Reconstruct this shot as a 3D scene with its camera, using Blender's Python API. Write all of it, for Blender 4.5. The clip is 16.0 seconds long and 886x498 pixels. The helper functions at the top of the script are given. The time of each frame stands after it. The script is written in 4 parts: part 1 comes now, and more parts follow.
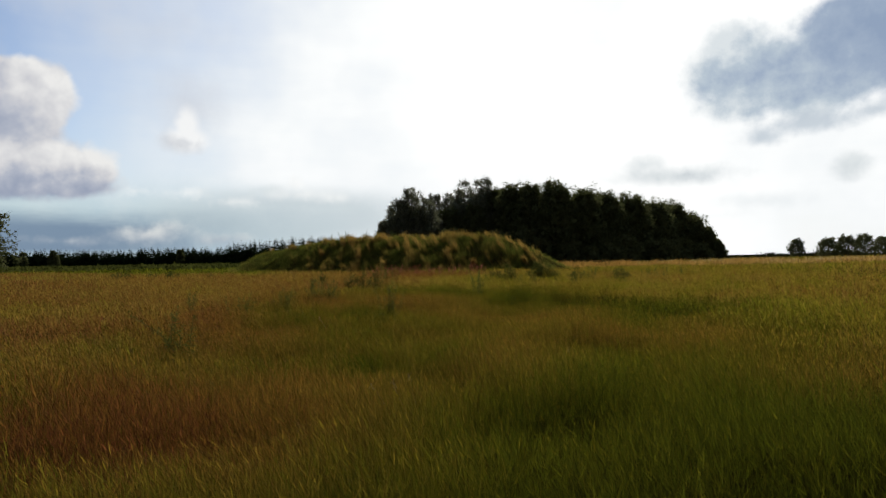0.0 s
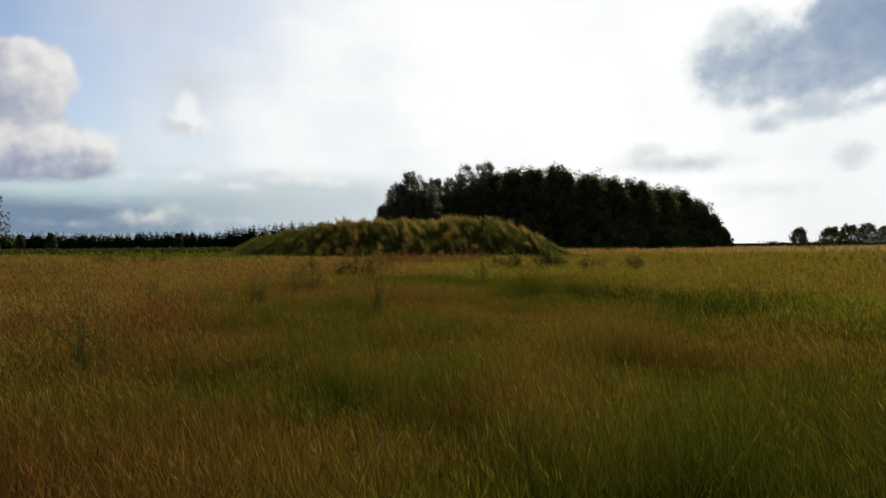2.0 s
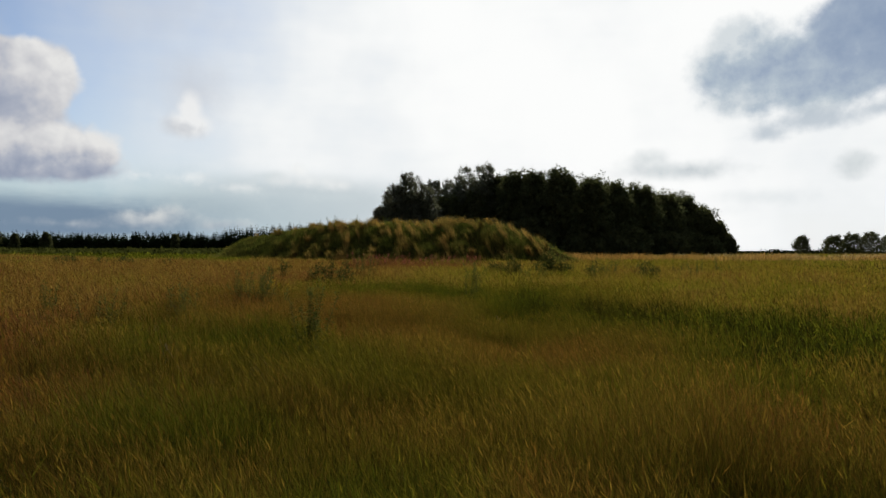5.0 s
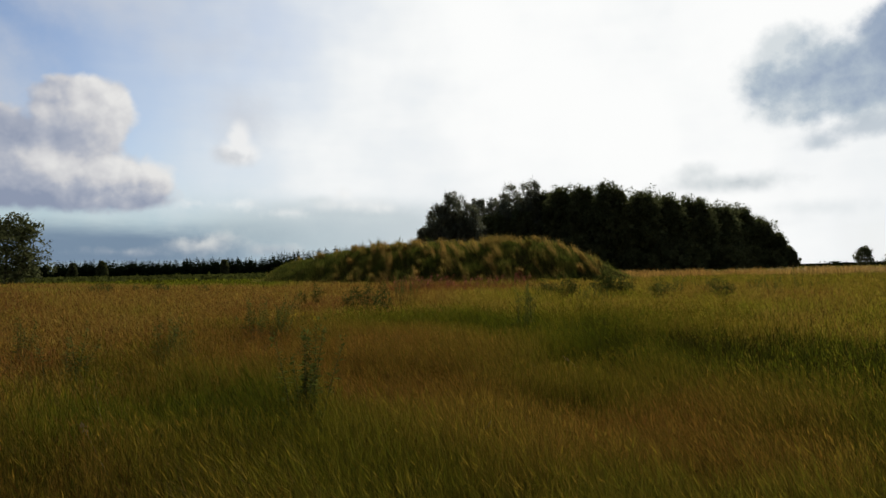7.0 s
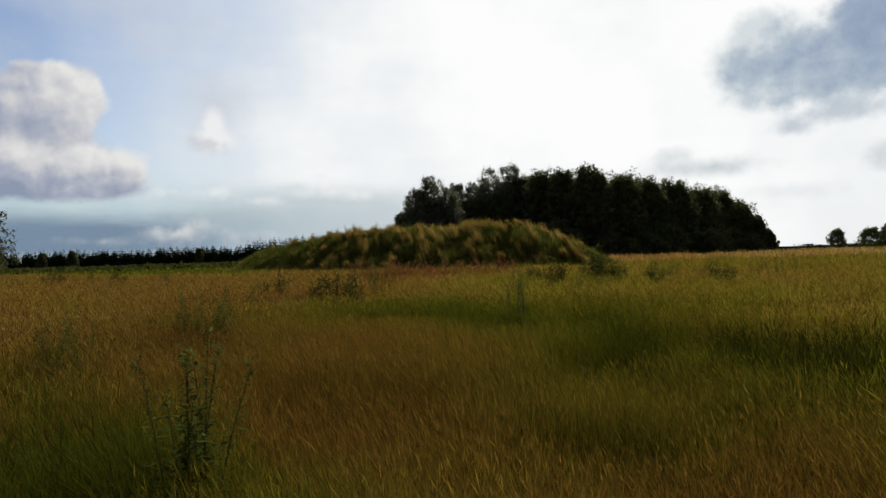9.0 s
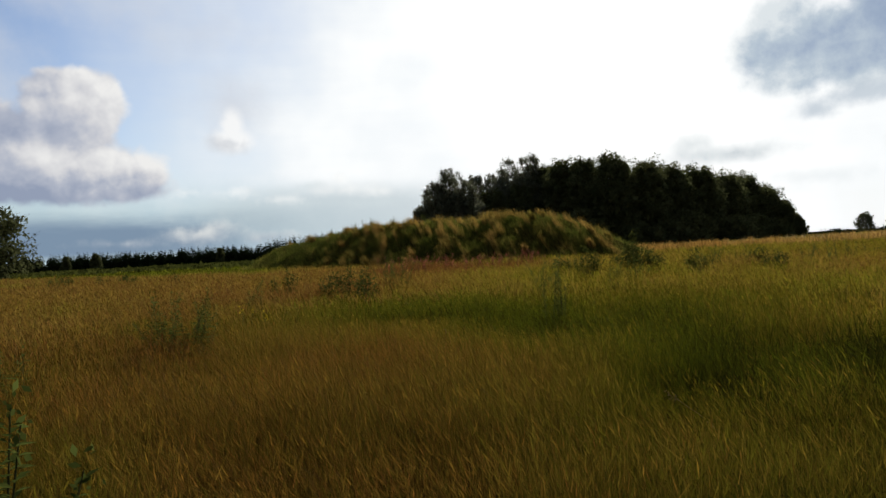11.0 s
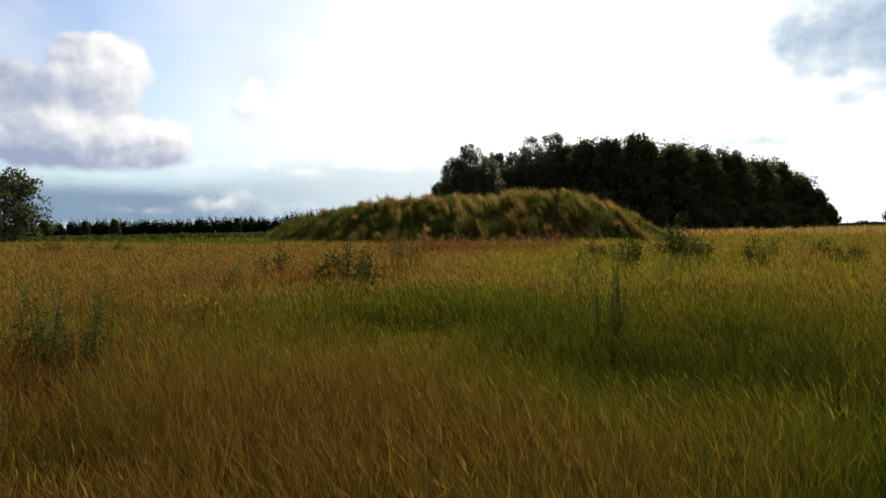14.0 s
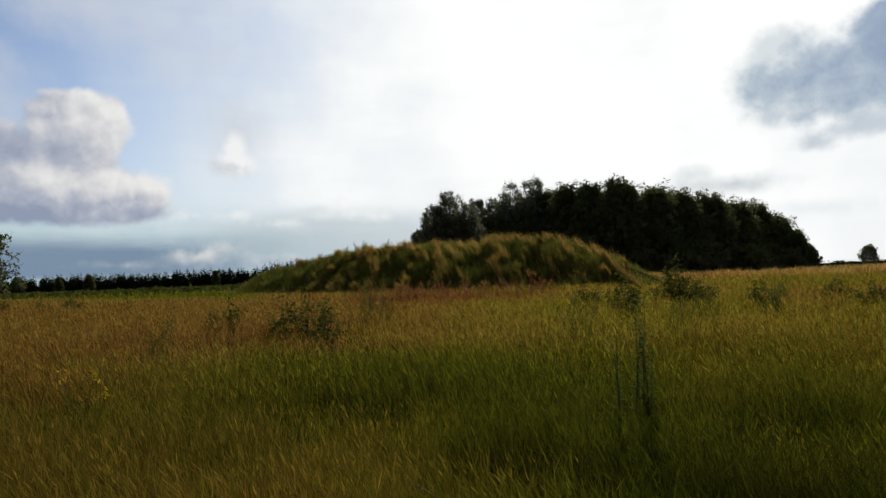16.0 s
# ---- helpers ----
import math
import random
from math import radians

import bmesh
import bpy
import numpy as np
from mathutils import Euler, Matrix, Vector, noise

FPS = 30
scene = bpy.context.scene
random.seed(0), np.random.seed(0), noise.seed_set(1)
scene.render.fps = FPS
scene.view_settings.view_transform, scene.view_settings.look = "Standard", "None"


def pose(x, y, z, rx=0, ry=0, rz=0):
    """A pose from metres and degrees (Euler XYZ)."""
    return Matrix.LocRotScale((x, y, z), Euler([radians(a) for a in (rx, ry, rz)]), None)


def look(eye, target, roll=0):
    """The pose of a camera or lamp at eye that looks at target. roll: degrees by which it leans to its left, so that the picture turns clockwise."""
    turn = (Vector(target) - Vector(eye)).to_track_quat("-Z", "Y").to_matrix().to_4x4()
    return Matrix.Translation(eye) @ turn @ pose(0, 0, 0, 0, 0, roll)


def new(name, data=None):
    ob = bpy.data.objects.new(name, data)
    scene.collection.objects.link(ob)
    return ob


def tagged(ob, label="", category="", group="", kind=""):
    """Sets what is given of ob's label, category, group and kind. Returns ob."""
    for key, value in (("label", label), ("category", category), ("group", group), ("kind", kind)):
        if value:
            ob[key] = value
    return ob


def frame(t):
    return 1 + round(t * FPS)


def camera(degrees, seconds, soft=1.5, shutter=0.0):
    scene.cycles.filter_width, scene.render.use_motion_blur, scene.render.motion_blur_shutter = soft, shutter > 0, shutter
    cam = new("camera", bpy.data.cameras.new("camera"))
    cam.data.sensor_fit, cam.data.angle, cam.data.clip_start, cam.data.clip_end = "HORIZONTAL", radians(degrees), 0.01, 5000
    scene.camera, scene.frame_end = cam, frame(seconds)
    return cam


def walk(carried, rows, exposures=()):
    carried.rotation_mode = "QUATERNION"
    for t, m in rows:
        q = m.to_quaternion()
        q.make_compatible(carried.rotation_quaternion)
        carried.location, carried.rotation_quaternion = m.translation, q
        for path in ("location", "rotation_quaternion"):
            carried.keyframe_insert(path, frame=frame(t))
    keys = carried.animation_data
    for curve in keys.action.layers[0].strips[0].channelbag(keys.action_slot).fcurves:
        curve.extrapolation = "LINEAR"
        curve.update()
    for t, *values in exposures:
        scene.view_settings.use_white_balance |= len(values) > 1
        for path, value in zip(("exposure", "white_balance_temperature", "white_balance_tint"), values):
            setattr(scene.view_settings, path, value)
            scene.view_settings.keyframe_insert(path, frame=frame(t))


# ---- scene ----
cam = camera(66.0, 16.0, soft=1.5)

PATH = [
    (0, (0.0, 0.0, 1.571), (0.076, 1.998, 1.601), -1.0),
    (0.5, (0.038, 0.681, 1.591), (0.14, 2.678, 1.531), 0.4),
    (1, (0.029, 1.258, 1.594), (0.046, 3.258, 1.562), 0.5),
    (1.5, (0.071, 1.92, 1.601), (0.136, 3.919, 1.574), -0.0),
    (2, (0.121, 2.526, 1.541), (0.195, 4.525, 1.53), -0.5),
    (2.5, (0.125, 3.158, 1.531), (0.213, 5.156, 1.505), -0.3),
    (3, (0.276, 3.765, 1.469), (0.425, 5.76, 1.494), -1.4),
    (3.5, (0.346, 4.289, 1.428), (0.421, 6.287, 1.469), -1.4),
    (4, (0.482, 4.912, 1.434), (0.562, 6.91, 1.434), 0.2),
    (6.5, (0.76, 8.004, 1.535), (0.772, 10.004, 1.549), -1.4),
    (7, (0.748, 8.637, 1.499), (0.688, 10.635, 1.56), -1.1),
    (7.5, (0.758, 9.233, 1.462), (0.714, 11.232, 1.51), -1.8),
    (8, (0.805, 9.734, 1.433), (0.781, 11.733, 1.496), -1.8),
    (8.5, (0.764, 10.316, 1.427), (0.687, 12.314, 1.478), -1.3),
    (9, (0.716, 10.886, 1.452), (0.718, 12.886, 1.472), -1.7),
    (9.5, (0.74, 11.374, 1.458), (0.688, 13.372, 1.542), -1.0),
    (12, (0.599, 13.647, 1.361), (0.552, 15.646, 1.323), -3.8),
    (12.5, (0.566, 14.141, 1.381), (0.458, 16.138, 1.373), -2.1),
    (13, (0.535, 14.645, 1.386), (0.514, 16.644, 1.331), -2.0),
    (13.5, (0.613, 15.146, 1.394), (0.536, 17.142, 1.314), -1.5),
    (14, (0.614, 15.634, 1.422), (0.504, 17.63, 1.364), -1.0),
    (14.5, (0.625, 16.125, 1.432), (0.573, 18.124, 1.449), 0.4),
    (15, (0.658, 16.644, 1.414), (0.604, 18.642, 1.453), -0.4),
    (15.5, (0.66, 17.158, 1.394), (0.701, 19.157, 1.469), -2.7),
    (16, (0.685, 17.692, 1.391), (0.632, 19.69, 1.473), -2.2),
]
EXPOSURES = [
    (0, -0.38), (4, -0.48), (9.5, -0.48), (11.5, -0.3), (12.5, -0.27), (13, -0.25), (13.5, -0.02), (14, -0.02), (14.5, -0.15), (15, -0.4), (16, -0.42),
]
walk(cam, [(t, look(eye, target, roll)) for t, eye, target, roll in PATH], EXPOSURES)

# ---- light and sky ----
SUN_AZ, SUN_EL = 12.0, 28.0


def node(tree, kind, **inputs):
    n = tree.nodes.new(kind)
    for key, value in inputs.items():
        n.inputs[key.replace("_", " ")].default_value = value
    return n


def put(tree, socket, value):
    if isinstance(value, (int, float, tuple)):
        socket.default_value = value
    else:
        tree.links.new(value, socket)


def calc(tree, op, a, b=0.0, c=0.0, clamp=False):
    n = tree.nodes.new("ShaderNodeMath")
    n.operation, n.use_clamp = op, clamp
    for socket, value in zip(n.inputs, (a, b, c)):
        put(tree, socket, value)
    return n.outputs[0]


def blend(tree, factor, a, b, kind="MIX"):
    n = tree.nodes.new("ShaderNodeMix")
    n.data_type, n.blend_type = "RGBA", kind
    put(tree, n.inputs["Factor"], factor)
    put(tree, n.inputs["A"], a)
    put(tree, n.inputs["B"], b)
    return n.outputs["Result"]


def smooth(tree, value, low, high):
    n = tree.nodes.new("ShaderNodeMapRange")
    n.interpolation_type = "SMOOTHSTEP"
    put(tree, n.inputs["Value"], value)
    n.inputs["From Min"].default_value, n.inputs["From Max"].default_value = low, high
    return n.outputs["Result"]


def noisy(tree, vector, scale, detail=5.0, rough=0.55):
    n = node(tree, "ShaderNodeTexNoise", Scale=scale, Detail=detail, Roughness=rough)
    put(tree, n.inputs["Vector"], vector)
    return n.outputs["Fac"]


def ramp(t, value, *stops):
    r = t.nodes.new("ShaderNodeValToRGB")
    put(t, r.inputs[0], value)
    e = r.color_ramp.elements
    while len(e) < len(stops):
        e.new(0.5)
    for el, (at, c) in zip(e, stops):
        el.position, el.color = at, (*c, 1)
    return r.outputs[0]


def make_sky():
    world = bpy.data.worlds.new("sky")
    world.use_nodes = True
    scene.world = world
    t = world.node_tree
    t.nodes.clear()
    way = t.nodes.new("ShaderNodeTexCoord").outputs["Generated"]
    xyz = t.nodes.new("ShaderNodeSeparateXYZ")
    t.links.new(way, xyz.inputs[0])
    x, y, z = xyz.outputs
    az = calc(t, "MULTIPLY", calc(t, "ARCTAN2", x, y), 57.2958)
    el = calc(t, "MULTIPLY", calc(t, "ARCSINE", z), 57.2958)
    flat = t.nodes.new("ShaderNodeCombineXYZ")
    put(t, flat.inputs[0], az)
    put(t, flat.inputs[1], el)
    flat = flat.outputs[0]
    def moved(dx, dy):
        n = t.nodes.new("ShaderNodeVectorMath")
        n.operation = "ADD"
        t.links.new(flat, n.inputs[0])
        n.inputs[1].default_value = (dx, dy, 0)
        return n.outputs[0]

    puffs = noisy(t, flat, 0.36, 6.0, 0.55)
    lumps = noisy(t, flat, 0.22, 4.0, 0.5)
    sunward = noisy(t, moved(0.8, 0.9), 0.22, 4.0, 0.5)
    wide_puffs = noisy(t, flat, 0.15, 5.0, 0.6)
    fine = noisy(t, flat, 1.3, 5.0, 0.6)
    soft = noisy(t, flat, 0.075, 4.0, 0.5)
    streaks = t.nodes.new("ShaderNodeMapping")
    t.links.new(flat, streaks.inputs[0])
    streaks.inputs["Scale"].default_value = (0.10, 0.55, 1)
    streaks = noisy(t, streaks.outputs[0], 1.0, 4.0, 0.55)
    # edge waves, in degrees
    ragged = calc(t, "ADD", calc(t, "MULTIPLY", calc(t, "SUBTRACT", puffs, 0.5), 5.0), calc(t, "MULTIPLY", calc(t, "SUBTRACT", fine, 0.5), 1.3))
    relief = calc(t, "MULTIPLY", calc(t, "SUBTRACT", lumps, sunward), 1.9)

    def billow(vector, scale):
        n = node(t, "ShaderNodeTexVoronoi", Scale=scale, Detail=2.0, Roughness=0.55)
        warp = t.nodes.new("ShaderNodeVectorMath")
        warp.operation = "MULTIPLY_ADD"
        t.links.new(colour_noise, warp.inputs[0])
        warp.inputs[1].default_value = (1.6, 1.6, 0)
        t.links.new(vector, warp.inputs[2])
        t.links.new(warp.outputs[0], n.inputs["Vector"])
        return calc(t, "SUBTRACT", 0.62, n.outputs["Distance"])

    colour_noise = node(t, "ShaderNodeTexNoise", Scale=0.5, Detail=3.0)
    t.links.new(flat, colour_noise.inputs["Vector"])
    colour_noise = colour_noise.outputs["Color"]
    heads = billow(flat, 0.42)
    shade_side = calc(t, "MULTIPLY", calc(t, "SUBTRACT", heads, billow(moved(0.55, 0.6), 0.42)), 0.4)

    def blob(u, v, ru, rv):
        a = calc(t, "POWER", calc(t, "DIVIDE", calc(t, "SUBTRACT", az, u), ru), 2)
        b = calc(t, "POWER", calc(t, "DIVIDE", calc(t, "SUBTRACT", el, v), rv), 2)
        return calc(t, "MULTIPLY", calc(t, "SUBTRACT", 1.0, calc(t, "SQRT", calc(t, "ADD", a, b))), min(ru, rv))

    def cloud(blobs, frayed, low, high, headed=0.0):
        out = blob(*blobs[0])
        for some in blobs[1:]:
            out = calc(t, "SMOOTH_MAX", out, blob(*some), 0.6)
        edge = calc(t, "ADD", out, calc(t, "MULTIPLY", ragged, frayed))
        if headed:
            edge = calc(t, "ADD", edge, calc(t, "MULTIPLY", heads, headed))
        return out, smooth(t, edge, low, high)

    sky = t.nodes.new("ShaderNodeTexSky")
    sky.sky_type, sky.sun_disc = "NISHITA", False
    sky.sun_elevation, sky.sun_rotation = radians(SUN_EL), radians(SUN_AZ)
    sky.dust_density, sky.air_density = 1.2, 1.0
    blue = blend(t, 1.0, sky.outputs[0], (0.110, 0.120, 0.138, 1), "MULTIPLY")
    # bright thin overcast round the sun
    veil_at = calc(t, "ADD", calc(t, "POWER", calc(t, "DIVIDE", calc(t, "SUBTRACT", az, 16.0), 36.0), 2), calc(t, "POWER", calc(t, "DIVIDE", calc(t, "SUBTRACT", el, 20.0), 44.0), 2))
    veil = calc(t, "ADD", calc(t, "SUBTRACT", 1.34, veil_at), calc(t, "MULTIPLY", calc(t, "SUBTRACT", soft, 0.5), 1.9))
    veil = calc(t, "ADD", veil, calc(t, "MULTIPLY", calc(t, "SUBTRACT", streaks, 0.5), 0.3))
    glow = blend(t, smooth(t, veil, 0.1, 1.35), (0.90, 0.98, 1.05, 1), (1.36, 1.37, 1.36, 1))
    col = blend(t, smooth(t, veil, -0.6, 1.0), blue, glow)
    haze = smooth(t, calc(t, "ADD", el, calc(t, "MULTIPLY", ragged, 0.5)), 7.5, 2.0)
    left = smooth(t, az, 4.0, -20.0)
    col = blend(t, calc(t, "MULTIPLY", calc(t, "MULTIPLY", haze, left), 0.85), col, (0.53, 0.72, 0.83, 1))
    # far grey-blue bank over the woods
    bank = calc(t, "MULTIPLY", calc(t, "MULTIPLY", smooth(t, el, 0.6, 1.3), smooth(t, calc(t, "ADD", el, calc(t, "MULTIPLY", calc(t, "SUBTRACT", streaks, 0.5), 2.0)), 4.5, 2.9)), smooth(t, calc(t, "ADD", az, calc(t, "MULTIPLY", ragged, 2.0)), -9.0, -26.0))
    col = blend(t, calc(t, "MULTIPLY", bank, 0.92), col, (0.23, 0.33, 0.47, 1))
    _, low = cloud([(-10.0, 3.6, 14.0, 2.9)], 0.25, -0.2, 1.8)
    col = blend(t, calc(t, "MULTIPLY", low, 0.65), col, (0.60, 0.71, 0.76, 1))
    _, hazy = cloud([(-38.5, 14.0, 8.0, 5.0), (-21.0, 17.5, 4.0, 1.6), (-29.0, 20.5, 9.0, 2.8), (-18.0, 12.5, 3.4, 3.0)], 0.9, -1.5, 5.0)
    col = blend(t, calc(t, "MULTIPLY", hazy, 0.75), col, (0.80, 0.84, 0.92, 1))
    # cumulus: a lit head over a broad flat-bottomed body
    _, heap = cloud([(-28.9, 12.4, 3.9, 3.0), (-30.8, 12.4, 2.9, 2.7), (-30.4, 9.9, 4.6, 2.9), (-34.8, 10.3, 3.7, 2.4), (-31.0, 7.3, 9.4, 3.0), (-26.2, 6.6, 4.1, 2.3), (-36.5, 8.4, 5.6, 3.2), (-45.0, 8.0, 8.0, 4.0)], 0.17, 0.1, 0.8, 0.5)
    heap = calc(t, "MULTIPLY", heap, smooth(t, calc(t, "ADD", el, calc(t, "MULTIPLY", ragged, 0.10)), 4.2, 5.3))
    lit = calc(t, "ADD", calc(t, "ADD", calc(t, "MULTIPLY", relief, 0.75), calc(t, "MULTIPLY", shade_side, 0.45)), 0.58)
    lit = calc(t, "ADD", lit, calc(t, "MULTIPLY", calc(t, "MAXIMUM", calc(t, "ADD", az, 29.5), -5.0), 0.048))
    lit = calc(t, "SUBTRACT", lit, calc(t, "MULTIPLY", smooth(t, calc(t, "ADD", el, calc(t, "MULTIPLY", ragged, 0.6)), 8.0, 4.6), 0.60))
    lit = calc(t, "SUBTRACT", lit, calc(t, "MULTIPLY", calc(t, "MULTIPLY", smooth(t, calc(t, "ADD", el, calc(t, "MULTIPLY", ragged, 0.5)), 8.6, 9.8), smooth(t, el, 12.2, 10.4)), 0.16))
    white = ramp(t, lit, (0.0, (0.36, 0.42, 0.57)), (0.3, (0.56, 0.60, 0.71)), (0.55, (0.84, 0.84, 0.87)), (0.85, (1.10, 1.09, 1.07)))
    col = blend(t, calc(t, "MULTIPLY", heap, 0.97), col, white)
    puffed = calc(t, "ADD", calc(t, "ADD", calc(t, "MULTIPLY", relief, 0.5), shade_side), 0.80)
    _, small = cloud([(-18.7, 9.6, 2.3, 1.2), (-18.3, 10.8, 1.2, 1.7), (-17.8, 9.6, 1.5, 1.2)], 0.15, -0.1, 0.8, 0.2)
    tone = calc(t, "ADD", puffed, calc(t, "ADD", calc(t, "MULTIPLY", calc(t, "SUBTRACT", el, 10.8), 0.16), calc(t, "MULTIPLY", calc(t, "ADD", az, 18.4), 0.12)))
    col = blend(t, calc(t, "MULTIPLY", small, 0.85), col, ramp(t, tone, (0.3, (0.82, 0.84, 0.88)), (0.9, (1.22, 1.22, 1.21))))
    _, small = cloud([(-18.2, 5.6, 1.7, 0.6), (-9.8, 5.5, 3.6, 0.7), (-9.9, 6.4, 0.9, 1.0), (-22.0, 5.6, 1.2, 0.4), (-14.5, 4.9, 2.4, 0.4), (-6.8, 5.3, 1.4, 0.5)], 0.30, -0.2, 0.8, 0.25)
    col = blend(t, calc(t, "MULTIPLY", small, 0.7), col, ramp(t, puffed, (0.4, (0.98, 1.02, 1.03)), (0.9, (1.26, 1.27, 1.25))))
    _, small = cloud([(-13.0, 5.9, 1.5, 0.5), (-12.4, 4.5, 3.4, 0.35), (-7.0, 4.3, 2.6, 0.3), (-15.5, 5.6, 1.6, 0.3)], 0.25, -0.3, 0.7, 0.2)
    col = blend(t, calc(t, "MULTIPLY", small, 0.6), col, (0.82, 0.92, 0.95, 1))
    _, cap = cloud([(-20.9, 2.2, 3.2, 0.8), (-20.0, 2.8, 1.5, 0.6), (-26.5, 1.8, 3.4, 0.4), (-15.8, 1.9, 2.4, 0.6)], 0.24, -0.2, 0.7, 0.2)
    col = blend(t, calc(t, "MULTIPLY", cap, 0.75), col, ramp(t, calc(t, "ADD", puffed, calc(t, "MULTIPLY", calc(t, "SUBTRACT", el, 2.6), 0.35)), (0.3, (0.50, 0.57, 0.66)), (1.0, (1.06, 1.06, 1.02))))
    # grey cloud before the bright sky
    _, grey = cloud([(26.6, 13.7, 5.9, 3.2), (25.6, 15.7, 3.3, 2.3), (25.6, 11.7, 4.2, 2.0), (30.5, 13.0, 5.6, 3.7), (33.4, 14.4, 5.6, 4.2), (38.5, 15.4, 7.4, 5.6)], 0.42, -0.2, 1.2, 0.5)
    holes = calc(t, "MULTIPLY", calc(t, "SUBTRACT", noisy(t, flat, 0.55, 4.0, 0.6), 0.5), 2.6)
    thick = calc(t, "ADD", calc(t, "MULTIPLY", calc(t, "SUBTRACT", az, 23.5), 0.055), calc(t, "MULTIPLY", calc(t, "ABSOLUTE", calc(t, "SUBTRACT", el, calc(t, "ADD", 7.0, calc(t, "MULTIPLY", az, 0.25)))), -0.11))
    deep = ramp(t, calc(t, "ADD", calc(t, "ADD", calc(t, "MULTIPLY", holes, 0.35), thick), calc(t, "ADD", 0.31, calc(t, "MULTIPLY", calc(t, "SUBTRACT", wide_puffs, 0.5), 1.1))), (0.0, (0.92, 0.99, 1.03)), (0.3, (0.60, 0.71, 0.82)), (0.62, (0.42, 0.53, 0.70)), (0.95, (0.33, 0.44, 0.63)))
    col = blend(t, calc(t, "MULTIPLY", grey, 0.96), col, deep)
    _, tails = cloud([(30.6, 9.6, 3.4, 1.0), (27.2, 8.8, 1.9, 0.9), (35.0, 10.0, 3.0, 0.9)], 0.30, -0.25, 0.8, 0.25)
    col = blend(t, calc(t, "MULTIPLY", tails, 0.85), col, (0.68, 0.77, 0.86, 1))
    _, thin = cloud([(21.3, 6.3, 5.4, 0.95), (18.8, 7.3, 2.0, 0.8), (33.2, 6.4, 1.7, 1.3)], 0.32, -0.35, 0.95, 0.3)
    col = blend(t, calc(t, "MULTIPLY", thin, 0.85), col, ramp(t, calc(t, "ADD", puffed, calc(t, "MULTIPLY", calc(t, "SUBTRACT", el, 6.3), 0.15)), (0.4, (0.62, 0.70, 0.75)), (1.1, (0.92, 0.98, 1.0))))
    _, thin = cloud([(27.5, 4.0, 4.4, 0.6), (24.0, 3.0, 2.6, 0.4)], 0.32, -0.35, 0.95, 0.2)
    col = blend(t, calc(t, "MULTIPLY", thin, 0.4), col, (0.86, 0.94, 0.98, 1))
    # grey cover added over the unseen sky, to dim light from behind and above
    dimmer = noisy(t, way, 2.2, 6.0, 0.55)
    away = calc(t, "MAXIMUM", smooth(t, y, 0.55, 0.0), smooth(t, el, 34.0, 60.0))
    cover = calc(t, "MULTIPLY", smooth(t, dimmer, 0.34, 0.52), away)
    col = blend(t, cover, col, blend(t, smooth(t, dimmer, 0.45, 0.7), (0.14, 0.14, 0.145, 1), (0.06, 0.062, 0.065, 1)))
    back = node(t, "ShaderNodeBackground", Strength=1.0)
    t.links.new(col, back.inputs["Color"])
    out = t.nodes.new("ShaderNodeOutputWorld")
    t.links.new(back.outputs[0], out.inputs[0])


make_sky()
sun = new("sun", bpy.data.lights.new("sun", "SUN"))
sun.data.energy, sun.data.angle, sun.data.color = 4.7, radians(4), (1.0, 0.93, 0.82)
sun.matrix_world = look((0, 0, 50), (-50 * math.sin(radians(SUN_AZ)), -50 * math.cos(radians(SUN_AZ)), 50 - 50 * math.tan(radians(SUN_EL))))

# ---- materials ----


def material(name):
    m = bpy.data.materials.new(name)
    m.use_nodes = True
    m.node_tree.nodes.clear()
    return m, m.node_tree


def finish(m, t, colour, rough=0.7, through_light=0.0, bump=None, strength=0.3, gloss=0.1):
    p = node(t, "ShaderNodeBsdfPrincipled", Roughness=rough)
    p.inputs["Specular IOR Level"].default_value = gloss
    put(t, p.inputs["Base Color"], colour)
    if bump is not None:
        b = node(t, "ShaderNodeBump", Strength=strength, Distance=0.1)
        t.links.new(bump, b.inputs["Height"])
        t.links.new(b.outputs[0], p.inputs["Normal"])
    shader = p.outputs[0]
    if through_light:
        s = t.nodes.new("ShaderNodeBsdfTranslucent")
        put(t, s.inputs["Color"], colour)
        mix = node(t, "ShaderNodeMixShader", Fac=through_light)
        t.links.new(shader, mix.inputs[1])
        t.links.new(s.outputs[0], mix.inputs[2])
        shader = mix.outputs[0]
    out = t.nodes.new("ShaderNodeOutputMaterial")
    t.links.new(shader, out.inputs[0])
    return m


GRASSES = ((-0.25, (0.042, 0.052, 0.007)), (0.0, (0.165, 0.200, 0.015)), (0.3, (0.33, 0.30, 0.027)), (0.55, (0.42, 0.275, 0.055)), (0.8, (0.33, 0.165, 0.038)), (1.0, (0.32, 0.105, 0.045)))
# leaf colours, kept darker than GRASSES to stand for shade between near blades
SHADED_LEAVES = ((-0.25, (0.037, 0.036, 0.006)), (0.0, (0.100, 0.122, 0.010)), (0.3, (0.155, 0.140, 0.014)), (0.55, (0.235, 0.160, 0.024)), (0.8, (0.250, 0.118, 0.024)), (1.0, (0.190, 0.068, 0.025)))
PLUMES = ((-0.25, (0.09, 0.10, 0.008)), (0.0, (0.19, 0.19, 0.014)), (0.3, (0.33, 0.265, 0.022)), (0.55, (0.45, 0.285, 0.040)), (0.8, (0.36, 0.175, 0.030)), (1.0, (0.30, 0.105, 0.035)))
